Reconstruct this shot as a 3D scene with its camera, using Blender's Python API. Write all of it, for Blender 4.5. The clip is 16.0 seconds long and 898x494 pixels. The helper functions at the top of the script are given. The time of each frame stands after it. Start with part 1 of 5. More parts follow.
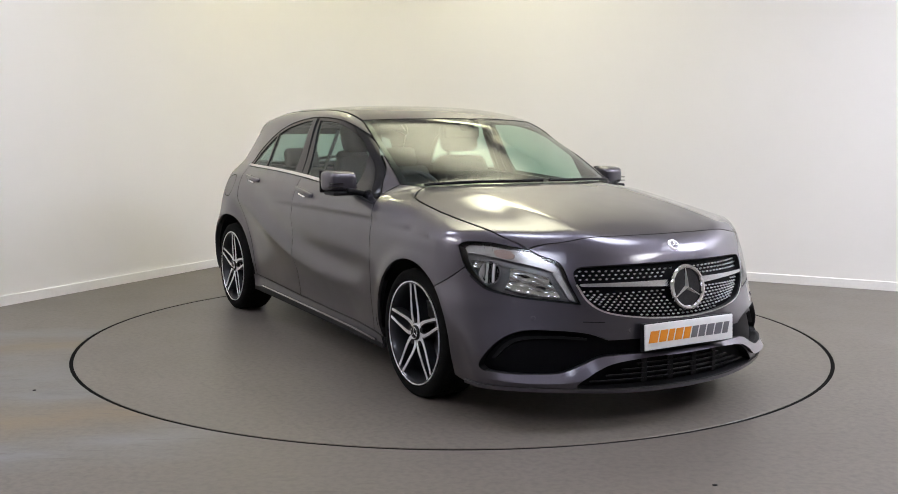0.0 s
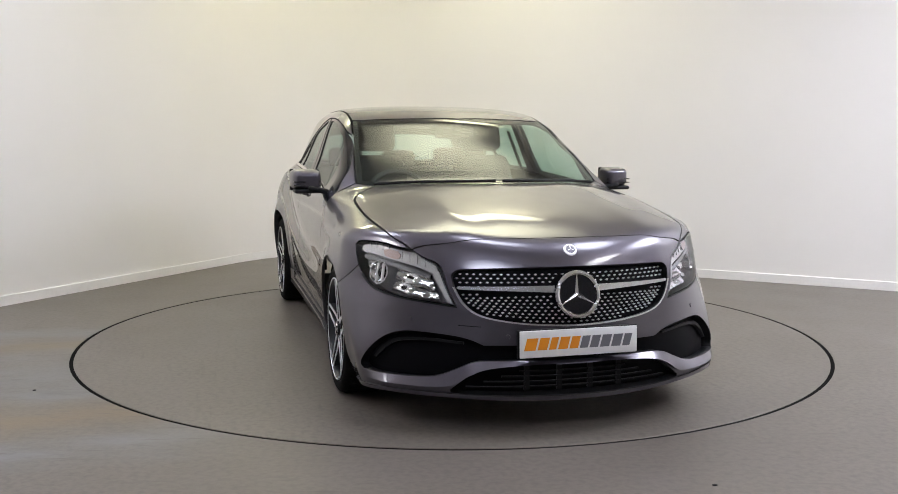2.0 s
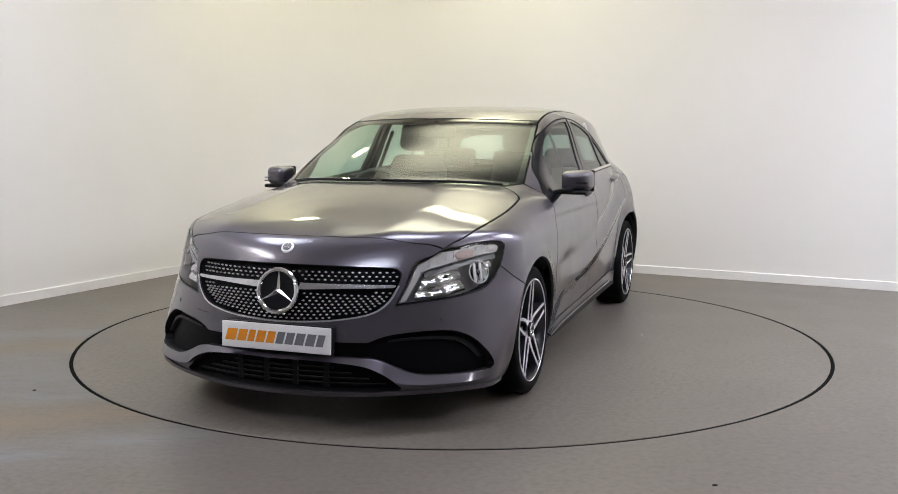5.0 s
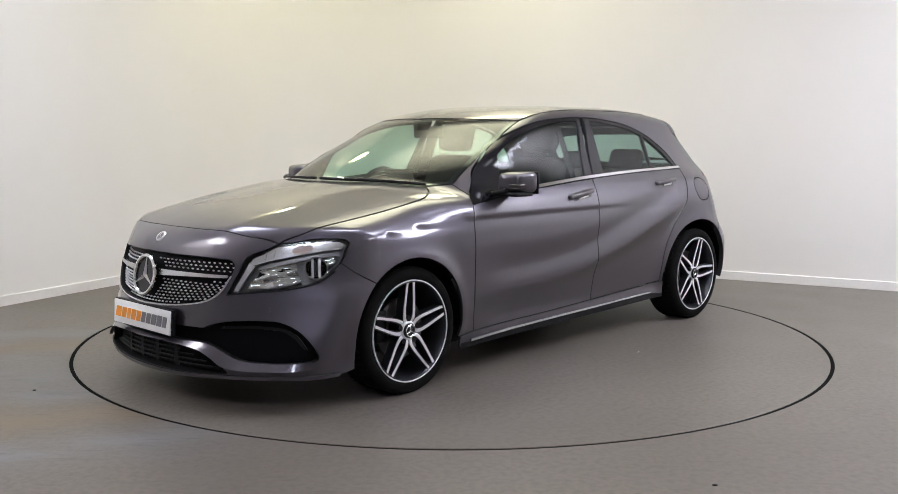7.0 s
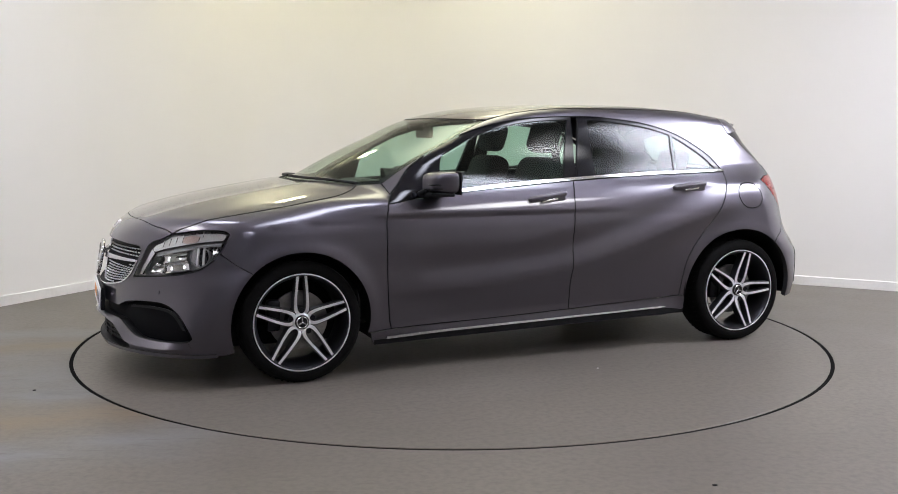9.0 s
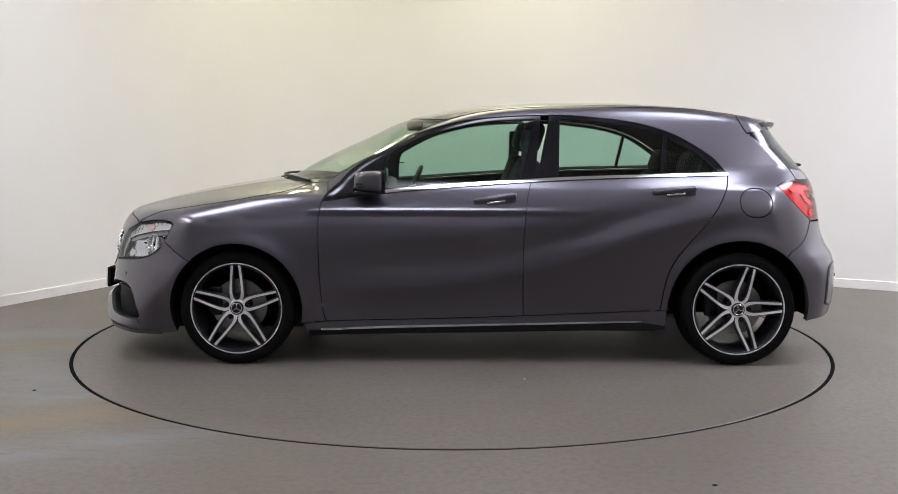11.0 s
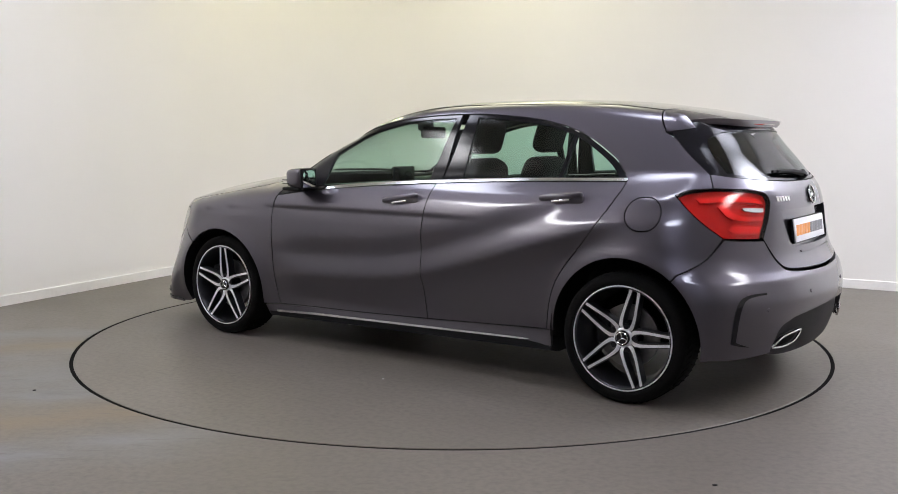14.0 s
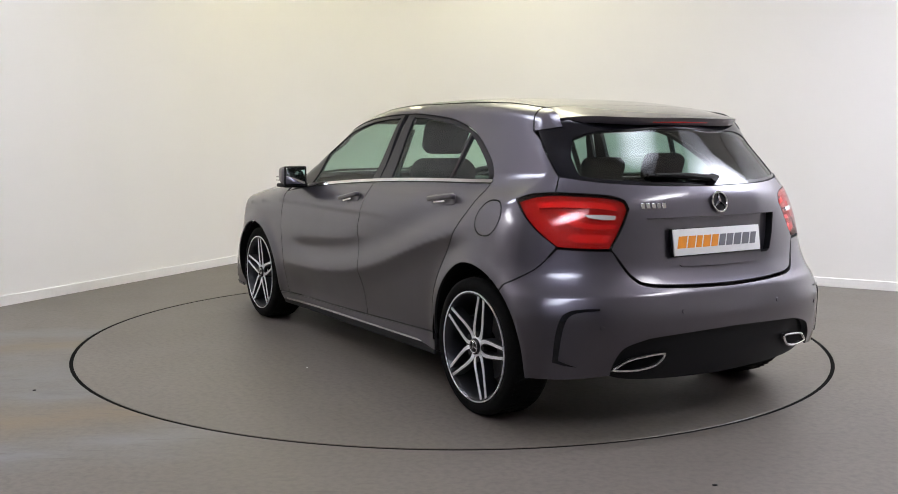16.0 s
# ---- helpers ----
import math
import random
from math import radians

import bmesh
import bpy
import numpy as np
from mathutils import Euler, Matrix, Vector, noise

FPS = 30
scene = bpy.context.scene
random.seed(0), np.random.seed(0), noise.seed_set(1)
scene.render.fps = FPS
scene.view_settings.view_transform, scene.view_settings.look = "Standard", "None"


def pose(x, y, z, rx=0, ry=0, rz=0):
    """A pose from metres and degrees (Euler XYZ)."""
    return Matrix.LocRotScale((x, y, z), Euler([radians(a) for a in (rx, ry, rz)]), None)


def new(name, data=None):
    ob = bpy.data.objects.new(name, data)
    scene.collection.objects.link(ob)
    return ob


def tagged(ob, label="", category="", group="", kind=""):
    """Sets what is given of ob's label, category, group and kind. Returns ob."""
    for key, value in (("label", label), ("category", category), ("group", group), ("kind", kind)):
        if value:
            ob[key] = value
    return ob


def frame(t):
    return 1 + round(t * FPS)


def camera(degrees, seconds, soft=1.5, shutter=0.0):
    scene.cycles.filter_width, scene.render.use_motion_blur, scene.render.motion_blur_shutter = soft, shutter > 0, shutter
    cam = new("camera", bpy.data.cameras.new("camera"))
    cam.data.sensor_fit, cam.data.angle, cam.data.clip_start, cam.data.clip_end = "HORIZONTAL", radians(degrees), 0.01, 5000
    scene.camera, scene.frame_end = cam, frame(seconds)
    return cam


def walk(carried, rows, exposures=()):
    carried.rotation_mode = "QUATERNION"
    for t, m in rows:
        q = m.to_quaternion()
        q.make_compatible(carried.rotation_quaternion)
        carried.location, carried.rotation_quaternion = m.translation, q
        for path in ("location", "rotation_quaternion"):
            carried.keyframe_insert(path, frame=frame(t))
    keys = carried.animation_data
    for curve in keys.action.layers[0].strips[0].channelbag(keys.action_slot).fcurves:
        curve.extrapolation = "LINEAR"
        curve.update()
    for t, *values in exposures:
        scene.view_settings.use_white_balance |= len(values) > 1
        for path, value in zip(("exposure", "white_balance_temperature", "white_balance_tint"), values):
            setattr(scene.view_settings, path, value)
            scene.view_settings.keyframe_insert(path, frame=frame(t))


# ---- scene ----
cam = camera(50.985, 16.0, soft=0.9)
EYE = pose(0, -5.8226, 1.2216, 83.395, 0, 0.175) @ pose(0, 0, 0, 0, 0, 0.149)
walk(cam, [(0.0, EYE), (16.0, EYE)])

# ---- world and light ----
world = bpy.data.worlds.new("world")
scene.world = world
world.use_nodes = True
world.node_tree.nodes["Background"].inputs[0].default_value = (.5, .52, .55, 1)
world.node_tree.nodes["Background"].inputs[1].default_value = .05
scene.view_settings.exposure = 0.40


# ---- materials ----
def material(name, colour, rough=.5, metal=0.0, coat=0.0, grain=0.0, grain_size=40.0, stain=0.0, stain_size=2.0, bump=0.0, spec=.5, coat_rough=.03, emit=None, power=0.0):
    """A surface with variation at two scales and a fine relief."""
    m = bpy.data.materials.new(name)
    m.use_nodes = True
    nodes, links = m.node_tree.nodes, m.node_tree.links
    b = nodes["Principled BSDF"]
    b.inputs["Base Color"].default_value = (*colour, 1)
    b.inputs["Roughness"].default_value = rough
    b.inputs["Metallic"].default_value = metal
    b.inputs["Coat Weight"].default_value = coat
    b.inputs["Coat Roughness"].default_value = coat_rough
    b.inputs["Specular IOR Level"].default_value = spec
    if emit:
        b.inputs["Emission Color"].default_value = (*emit, 1)
        b.inputs["Emission Strength"].default_value = power
    if grain or stain or bump:
        where = nodes.new("ShaderNodeTexCoord")
        fine, wide = nodes.new("ShaderNodeTexNoise"), nodes.new("ShaderNodeTexNoise")
        fine.inputs["Scale"].default_value, wide.inputs["Scale"].default_value = grain_size, stain_size
        fine.inputs["Detail"].default_value, wide.inputs["Detail"].default_value = 3, 5
        links.new(where.outputs["Object"], fine.inputs["Vector"])
        links.new(where.outputs["Object"], wide.inputs["Vector"])
        source = None
        for tex, amount in ((fine, grain), (wide, stain)):
            if not amount:
                continue
            spread = nodes.new("ShaderNodeMapRange")
            spread.inputs["From Min"].default_value, spread.inputs["From Max"].default_value = .3, .7
            spread.inputs["To Min"].default_value, spread.inputs["To Max"].default_value = 1 - amount, 1 + amount
            links.new(tex.outputs["Fac"], spread.inputs["Value"])
            if source is None:
                source = spread.outputs[0]
            else:
                times = nodes.new("ShaderNodeMath")
                times.operation = "MULTIPLY"
                links.new(source, times.inputs[0])
                links.new(spread.outputs[0], times.inputs[1])
                source = times.outputs[0]
        if source is not None:
            tone = nodes.new("ShaderNodeVectorMath")
            tone.operation = "SCALE"
            tone.inputs[0].default_value = colour
            links.new(source, tone.inputs["Scale"])
            links.new(tone.outputs[0], b.inputs["Base Color"])
        if bump:
            relief = nodes.new("ShaderNodeBump")
            relief.inputs["Strength"].default_value = bump
            relief.inputs["Distance"].default_value = .002
            links.new(fine.outputs["Fac"], relief.inputs["Height"])
            links.new(relief.outputs[0], b.inputs["Normal"])
    return m


def glass(name, tint, rough=.0, mirror=.05):
    """A pane: clear straight through, with the gloss of glass."""
    m = bpy.data.materials.new(name)
    m.use_nodes = True
    nodes, links = m.node_tree.nodes, m.node_tree.links
    nodes.remove(nodes["Principled BSDF"])
    clear, gloss, mix, rim = (nodes.new("ShaderNodeBsdfTransparent"), nodes.new("ShaderNodeBsdfGlossy"),
                              nodes.new("ShaderNodeMixShader"), nodes.new("ShaderNodeLayerWeight"))
    clear.inputs[0].default_value = (*tint, 1)
    gloss.inputs["Roughness"].default_value = rough
    steep, share = nodes.new("ShaderNodeMath"), nodes.new("ShaderNodeMapRange")
    steep.operation = "POWER"
    steep.inputs[1].default_value = 5
    share.inputs["To Min"].default_value, share.inputs["To Max"].default_value = mirror, .95
    links.new(rim.outputs["Facing"], steep.inputs[0])
    links.new(steep.outputs[0], share.inputs["Value"])
    links.new(share.outputs[0], mix.inputs[0])
    links.new(clear.outputs[0], mix.inputs[1])
    links.new(gloss.outputs[0], mix.inputs[2])
    links.new(mix.outputs[0], nodes["Material Output"].inputs[0])
    return m


def wall_paint():
    m = material("wall_paint", (.80, .775, .745), .75, grain=.012, grain_size=180, stain=.02, stain_size=.7, bump=.08)
    return m


def floor_screed(name, stained):
    """Sealed grey screed: cloudy patches, fine grain, and a few tawny and pale stains drawn out in one direction."""
    m = bpy.data.materials.new(name)
    m.use_nodes = True
    nodes, links = m.node_tree.nodes, m.node_tree.links
    b = nodes["Principled BSDF"]
    b.inputs["Roughness"].default_value = .34
    b.inputs["Specular IOR Level"].default_value = .28
    where = nodes.new("ShaderNodeTexCoord")

    def field(size, detail, lo, hi, turn=0.0, squeeze=(1, 1, 1), shift=(0, 0, 0)):
        place, tex, span = nodes.new("ShaderNodeMapping"), nodes.new("ShaderNodeTexNoise"), nodes.new("ShaderNodeMapRange")
        place.inputs["Rotation"].default_value = (0, 0, radians(turn))
        place.inputs["Scale"].default_value = squeeze
        place.inputs["Location"].default_value = shift
        tex.inputs["Scale"].default_value, tex.inputs["Detail"].default_value = size, detail
        span.inputs["From Min"].default_value, span.inputs["From Max"].default_value = lo, hi
        links.new(where.outputs["Object"], place.inputs[0])
        links.new(place.outputs[0], tex.inputs["Vector"])
        links.new(tex.outputs["Fac"], span.inputs["Value"])
        return span.outputs[0]

    def blend(fac, one, two):
        mix = nodes.new("ShaderNodeMix")
        mix.data_type = "RGBA"
        if hasattr(fac, "links"):
            links.new(fac, mix.inputs[0])
        else:
            mix.inputs[0].default_value = fac
        for value, slot in ((one, mix.inputs[6]), (two, mix.inputs[7])):
            if hasattr(value, "links"):
                links.new(value, slot)
            else:
                slot.default_value = (*value, 1)
        return mix.outputs[2]

    tone = blend(field(.8, 5, .3, .7), (.124, .108, .093), (.150, .131, .113))
    tone = blend(field(35, 6, .42, .85), tone, (.088, .077, .067))
    if stained:
        # old spills drawn out in slanting bands to one side of the turntable
        across, wander, span = nodes.new("ShaderNodeVectorMath"), nodes.new("ShaderNodeMath"), nodes.new("ShaderNodeMapRange")
        across.operation, wander.operation = "DOT_PRODUCT", "MULTIPLY_ADD"
        across.inputs[1].default_value = (-.32, 1, 0)
        links.new(where.outputs["Object"], across.inputs[0])
        wander.inputs[1].default_value = .42
        links.new(field(1.9, 6, .2, .8, 18, (.55, 1.3, 1)), wander.inputs[0])
        links.new(across.outputs["Value"], wander.inputs[2])
        span.inputs["From Min"].default_value, span.inputs["From Max"].default_value = -1.99, 1.21
        links.new(wander.outputs[0], span.inputs["Value"])
        bands = nodes.new("ShaderNodeValToRGB")
        tawny, pale = (.165, .123, .074), (.172, .176, .184)
        stops = ((.06, pale, 0), (.12, pale, .95), (.185, pale, .55), (.235, tawny, .35), (.29, tawny, .95), (.35, tawny, .35), (.41, pale, .6),
                 (.56, pale, .45), (.71, pale, .35), (.775, tawny, .8), (.83, tawny, .6), (.875, pale, .35), (.93, pale, .7), (.99, pale, 0))
        ramp_stops = bands.color_ramp.elements
        while len(ramp_stops) < len(stops):
            ramp_stops.new(.5)
        for stop, (at, colour, share) in zip(ramp_stops, stops):
            stop.position, stop.color = at, (*colour, share)
        links.new(span.outputs[0], bands.inputs[0])
        apart, reach = nodes.new("ShaderNodeSeparateXYZ"), nodes.new("ShaderNodeMapRange")
        links.new(where.outputs["Object"], apart.inputs[0])
        reach.interpolation_type = "SMOOTHSTEP"
        reach.inputs["From Min"].default_value, reach.inputs["From Max"].default_value = -.55, -1.7
        links.new(apart.outputs[0], reach.inputs["Value"])
        share = reach.outputs[0]
        for other in (bands.outputs["Alpha"], field(3.2, 6, .22, .6, 16, (.5, 1.6, 1), (2.2, .4, 0))):
            times = nodes.new("ShaderNodeMath")
            times.operation = "MULTIPLY"
            links.new(share, times.inputs[0])
            links.new(other, times.inputs[1])
            share = times.outputs[0]
        tone = blend(share, tone, bands.outputs["Color"])
        worn = nodes.new("ShaderNodeMath")
        worn.operation = "MULTIPLY"
        links.new(share, worn.inputs[0])
        links.new(field(7, 6, .56, .74, 14, (.5, 1.6, 1), (1.3, 4.2, 0)), worn.inputs[1])
        tone = blend(worn.outputs[0], tone, (.085, .080, .073))
    # fine scratches and scuffs
    tone = blend(field(14, 8, .60, .80, 20, (.35, 2.2, 1), (5.1, .7, 0)), tone, (.092, .080, .070))
    links.new(tone, b.inputs["Base Color"])
    relief = nodes.new("ShaderNodeBump")
    relief.inputs["Strength"].default_value, relief.inputs["Distance"].default_value = .25, .002
    links.new(field(60, 3, 0, 1), relief.inputs["Height"])
    links.new(relief.outputs[0], b.inputs["Normal"])
    gloss = nodes.new("ShaderNodeMapRange")
    gloss.inputs["To Min"].default_value, gloss.inputs["To Max"].default_value = .36, .42
    links.new(field(1.7, 2, .2, .8), gloss.inputs["Value"])
    links.new(gloss.outputs[0], b.inputs["Roughness"])
    return m


def car_paint():
    """Metallic mauve grey: fine flakes under clear lacquer."""
    m = material("car_paint", (.118, .108, .120), .38, .9, coat=1.0, coat_rough=.035)
    nodes, links = m.node_tree.nodes, m.node_tree.links
    b = nodes["Principled BSDF"]
    where, flake, mist = nodes.new("ShaderNodeTexCoord"), nodes.new("ShaderNodeTexNoise"), nodes.new("ShaderNodeTexNoise")
    flake.inputs["Scale"].default_value, mist.inputs["Scale"].default_value = 900, 6
    mix = nodes.new("ShaderNodeMix")
    mix.data_type = "RGBA"
    mix.inputs[6].default_value, mix.inputs[7].default_value = (.068, .062, .077, 1), (.100, .092, .111, 1)
    rough = nodes.new("ShaderNodeMapRange")
    rough.inputs["To Min"].default_value, rough.inputs["To Max"].default_value = .35, .42
    links.new(where.outputs["Object"], flake.inputs["Vector"])
    links.new(where.outputs["Object"], mist.inputs["Vector"])
    links.new(flake.outputs["Fac"], mix.inputs[0])
    links.new(mix.outputs[2], b.inputs["Base Color"])
    links.new(mist.outputs["Fac"], rough.inputs["Value"])
    links.new(rough.outputs[0], b.inputs["Roughness"])
    return m


WALL, SCREED, DISC = wall_paint(), floor_screed("floor_screed", True), floor_screed("turntable_screed", False)
# grey of an unseen wall, set to tune fill and reflections on the car
UNSEEN_WALL = material("unseen_wall_grey", (.58, .585, .60), .75, grain=.02, grain_size=150, stain=.03, stain_size=.7, bump=.08)
SKIRT = material("skirting_paint", (.82, .80, .78), .4, grain=.02, grain_size=60, stain=.03, stain_size=3)
CEILING = material("ceiling_paint", (.84, .825, .77), .8, grain=.02, grain_size=90, stain=.03, stain_size=1)
# flat black standing in for the shade down in the turntable gap
GROOVE = material("groove_shadow_gap", (.004, .004, .004), .95, spec=.05, grain=.1, grain_size=30)
EDGE = material("turntable_edge_steel", (.33, .31, .29), .4, .6, grain=.1, grain_size=50)
PAINT = car_paint()
# cabin lining, also used on panel edges as painted shade in the gaps
LINER_GAP_SHADE = material("cabin_lining_and_gap_shade", (.022, .022, .024), .85, grain=.15, grain_size=200, bump=.2)
GLOSS_BLACK = material("gloss_black_trim", (.006, .006, .009), .1, spec=.4, grain=.05, grain_size=80)
BLACK = material("black_plastic", (.007, .007, .008), .5, spec=.15, grain=.12, grain_size=300, bump=.15)
NET = material("grille_black", (.003, .003, .004), .5, spec=.06, grain=.1, grain_size=200)
CHROME = material("chrome", (.78, .78, .79), .10, 1.0, grain=.03, grain_size=30)
STUD = material("bright_stud", (.85, .85, .86), .32, .6, grain=.03, grain_size=60)
SILVER = material("satin_silver", (.60, .60, .62), .26, 1.0, grain=.04, grain_size=60)
RUBBER = material("tyre_rubber", (.006, .0058, .0056), .75, spec=.06, grain=.2, grain_size=120, stain=.15, stain_size=6, bump=.2)
ALLOY = material("machined_alloy", (.86, .86, .88), .36, .75, grain=.04, grain_size=80)
ALLOY_DARK = material("grey_wheel_paint", (.030, .031, .035), .35, .6, coat=.3, grain=.06, grain_size=60)
BRAKE = material("brake_steel", (.24, .235, .23), .4, 1.0, grain=.15, grain_size=40)
BOLT = material("wheel_bolt_steel", (.025, .025, .028), .4, .9, grain=.1, grain_size=60)
SEAT = material("seat_fabric", (.022, .022, .024), .8, grain=.2, grain_size=220, bump=.3)
DASH = material("dashboard_plastic", (.03, .03, .032), .55, grain=.12, grain_size=260, bump=.25)
PLATE = material("plate_white", (.80, .80, .80), .3, grain=.02, grain_size=30, stain=.02, stain_size=4)
ORANGE = material("plate_orange", (.80, .28, .015), .35, grain=.06, grain_size=20)
PLATE_GREY = material("plate_grey", (.16, .16, .18), .35, grain=.06, grain_size=20)
RED = material("lamp_red", (.55, .012, .014), .25, coat=1.0, grain=.08, grain_size=60)
RED_BRIGHT = material("lamp_red_bright", (.85, .03, .03), .2, coat=1.0, grain=.05, grain_size=90)
LAMP_CLEAR = material("lamp_clear_plastic", (.70, .69, .68), .22, .3, coat=1.0, grain=.06, grain_size=120)
LAMP_BOWL = material("headlight_bowl", (.26, .26, .265), .35, .5, grain=.08, grain_size=50)
AMBER = material("indicator_amber", (.46, .34, .30), .3, coat=1.0, grain=.1, grain_size=200)
REFLECTOR = material("headlight_reflector", (.66, .66, .67), .08, 1.0, grain=.03, grain_size=30)
MIRROR_GLASS = material("mirror_silver", (.85, .87, .88), .02, 1.0)
PANE = glass("window_glass", (.60, .79, .72), .06, .05)
SCREEN = glass("windscreen_glass", (.72, .86, .78), .05, .075)
REAR_PANE = glass("rear_window_glass", (.42, .54, .52), .03, .08)
COVER = glass("headlight_cover", (.93, .94, .95))
RED_COVER = glass("tail_lamp_cover", (.96, .48, .46))


def diffuser(name, colour, power):
    """A glowing lamp cover, brightest in its middle and dim towards its edge."""
    m = bpy.data.materials.new(name)
    m.use_nodes = True
    nodes, links = m.node_tree.nodes, m.node_tree.links
    b = nodes["Principled BSDF"]
    b.inputs["Base Color"].default_value = (.8, .8, .8, 1)
    where, place, ball, span = nodes.new("ShaderNodeTexCoord"), nodes.new("ShaderNodeMapping"), nodes.new("ShaderNodeTexGradient"), nodes.new("ShaderNodeMapRange")
    ball.gradient_type = "SPHERICAL"
    place.inputs["Scale"].default_value = (1.75, 1.75, 1.75)
    span.interpolation_type = "SMOOTHSTEP"
    span.inputs["From Max"].default_value = .75
    span.inputs["To Min"].default_value, span.inputs["To Max"].default_value = power * .05, power
    links.new(where.outputs["Object"], place.inputs[0])
    links.new(place.outputs[0], ball.inputs[0])
    links.new(ball.outputs["Fac"], span.inputs["Value"])
    links.new(span.outputs[0], b.inputs["Emission Strength"])
    b.inputs["Emission Color"].default_value = (*colour, 1)
    return m


PANEL_WARM = diffuser("light_panel_warm", (1.0, .97, .66), 7.5)
PANEL_WIDE = diffuser("light_panel_wide", (1.0, .97, .70), 4.2)
PANEL_COOL = diffuser("light_panel_cool", (.82, .85, 1.0), 13)
# glow of the added fill lamps, which have no known source
PANEL_FILL = diffuser("light_panel_fill", (.97, .965, 1.0), 16)
PANEL_SPOT = diffuser("light_panel_spot", (1.0, .97, .62), 60)
# added fill for the right wall and for the camera side
PANEL_SIDE_FILL = diffuser("light_panel_side_fill", (.84, .86, 1.0), 21)
PANEL_FRONT_FILL = diffuser("light_panel_front_fill", (.80, .84, 1.0), 16)


# ---- car body: one smooth implicit surface, cut into panels ----
def knots(pairs):
    """A smooth curve through (place, value) pairs, as a function."""
    xs = np.array([p[0] for p in pairs], float)
    ys = np.array([p[1] for p in pairs], float)
    h = np.diff(xs)
    d = np.diff(ys) / h
    m = np.zeros(len(xs))
    m[0], m[-1] = d[0], d[-1]
    for i in range(1, len(xs) - 1):
        if d[i - 1] * d[i] > 0:
            m[i] = 2 * d[i - 1] * d[i] / (d[i - 1] + d[i])

    def curve(x):
        x = np.clip(x, xs[0], xs[-1])
        i = np.clip(np.searchsorted(xs, x, side="right") - 1, 0, len(xs) - 2)
        t = (x - xs[i]) / h[i]
        return ((1 + 2 * t) * (1 - t) ** 2 * ys[i] + t * (1 - t) ** 2 * h[i] * m[i]
                + t * t * (3 - 2 * t) * ys[i + 1] + t * t * (t - 1) * h[i] * m[i + 1])
    return curve


def ramp(a, b, x):
    t = np.clip((x - a) / (b - a), 0, 1)
    return t * t * (3 - 2 * t)


def smax(a, b, k):
    h = np.clip(0.5 + 0.5 * (a - b) / k, 0, 1)
    return b * (1 - h) + a * h + k * h * (1 - h)


PLAN = knots([(-2.2, .86), (-1.9, .872), (-1.6, .882), (-1.3, .888), (-.9, .884), (-.3, .878), (.3, .876), (.8, .880), (1.3, .888), (1.6, .882), (1.9, .872), (2.3, .85)])
PROFILE = knots([(.05, -.11), (.12, -.075), (.2, -.045), (.3, -.026), (.42, -.012), (.55, -.003), (.65, 0), (.74, -.004), (.82, -.016), (.88, -.034), (.94, -.064), (1.0, -.104), (1.06, -.132), (1.2, -.196), (1.35, -.270), (1.45, -.345), (1.6, -.56)])
CABIN = knots([(-1.9, -.11), (-1.6, -.075), (-1.3, -.04), (-.9, -.018), (-.3, 0), (.4, -.006), (.9, -.03), (1.3, -.03)])
HOOD = knots([(-2.3, .98), (.4, 1.03), (.9, 1.02), (1.17, .997), (1.42, .958), (1.72, .905), (1.92, .858), (2.06, .812), (2.15, .772), (2.25, .72), (2.4, .6)])
ROOF = knots([(-2.2, 1.12), (-1.9, 1.235), (-1.69, 1.318), (-1.52, 1.357), (-1.3, 1.391), (-1.1, 1.414), (-.7, 1.432), (-.35, 1.430), (-.05, 1.417), (.14, 1.398), (.28, 1.376), (.5, 1.318), (.69, 1.232), (.89, 1.142), (1.05, 1.06), (1.17, .99), (1.4, .85), (2.4, .3)])
NOSE = knots([(.05, 2.12), (.11, 2.2), (.15, 2.245), (.2, 2.255), (.35, 2.25), (.47, 2.243), (.58, 2.228), (.66, 2.205), (.72, 2.18), (.78, 2.15), (.9, 2.08), (1.5, 1.7)])
NOSE_A = knots([(.1, .36), (.3, .42), (.55, .52), (.75, .52)])
NOSE_B = knots([(.1, .30), (.3, .18), (.5, .24), (.62, .36), (.75, .36)])
TAIL = knots([(.05, 1.9), (.15, 1.97), (.25, 2.02), (.35, 2.045), (.48, 2.05), (.58, 2.035), (.63, 2.005), (.7, 1.975), (.8, 1.955), (.9, 1.943), (.97, 1.928), (1.03, 1.895), (1.1, 1.845), (1.2, 1.763), (1.3, 1.68), (1.45, 1.55)])
TAIL_A = knots([(.2, .20), (.5, .20), (.62, .22), (.8, .23), (1.0, .30), (1.2, .40)])
TAIL_B = knots([(.2, .30), (.5, .32), (.62, .40), (.8, .50), (1.0, .75), (1.2, 1.3)])
DROP = knots([(-1.5, .86), (-1.2, .80), (-.9, .715), (-.5, .585), (-.2, .505), (.1, .455), (.4, .43), (.8, .42), (1.1, .42)])
WAIST = knots([(-1.5, .80), (-.8, .815), (0, .822), (.8, .822), (1.3, .80), (1.75, .745)])
WHEEL_X, WHEEL_Z = 1.3495, .308


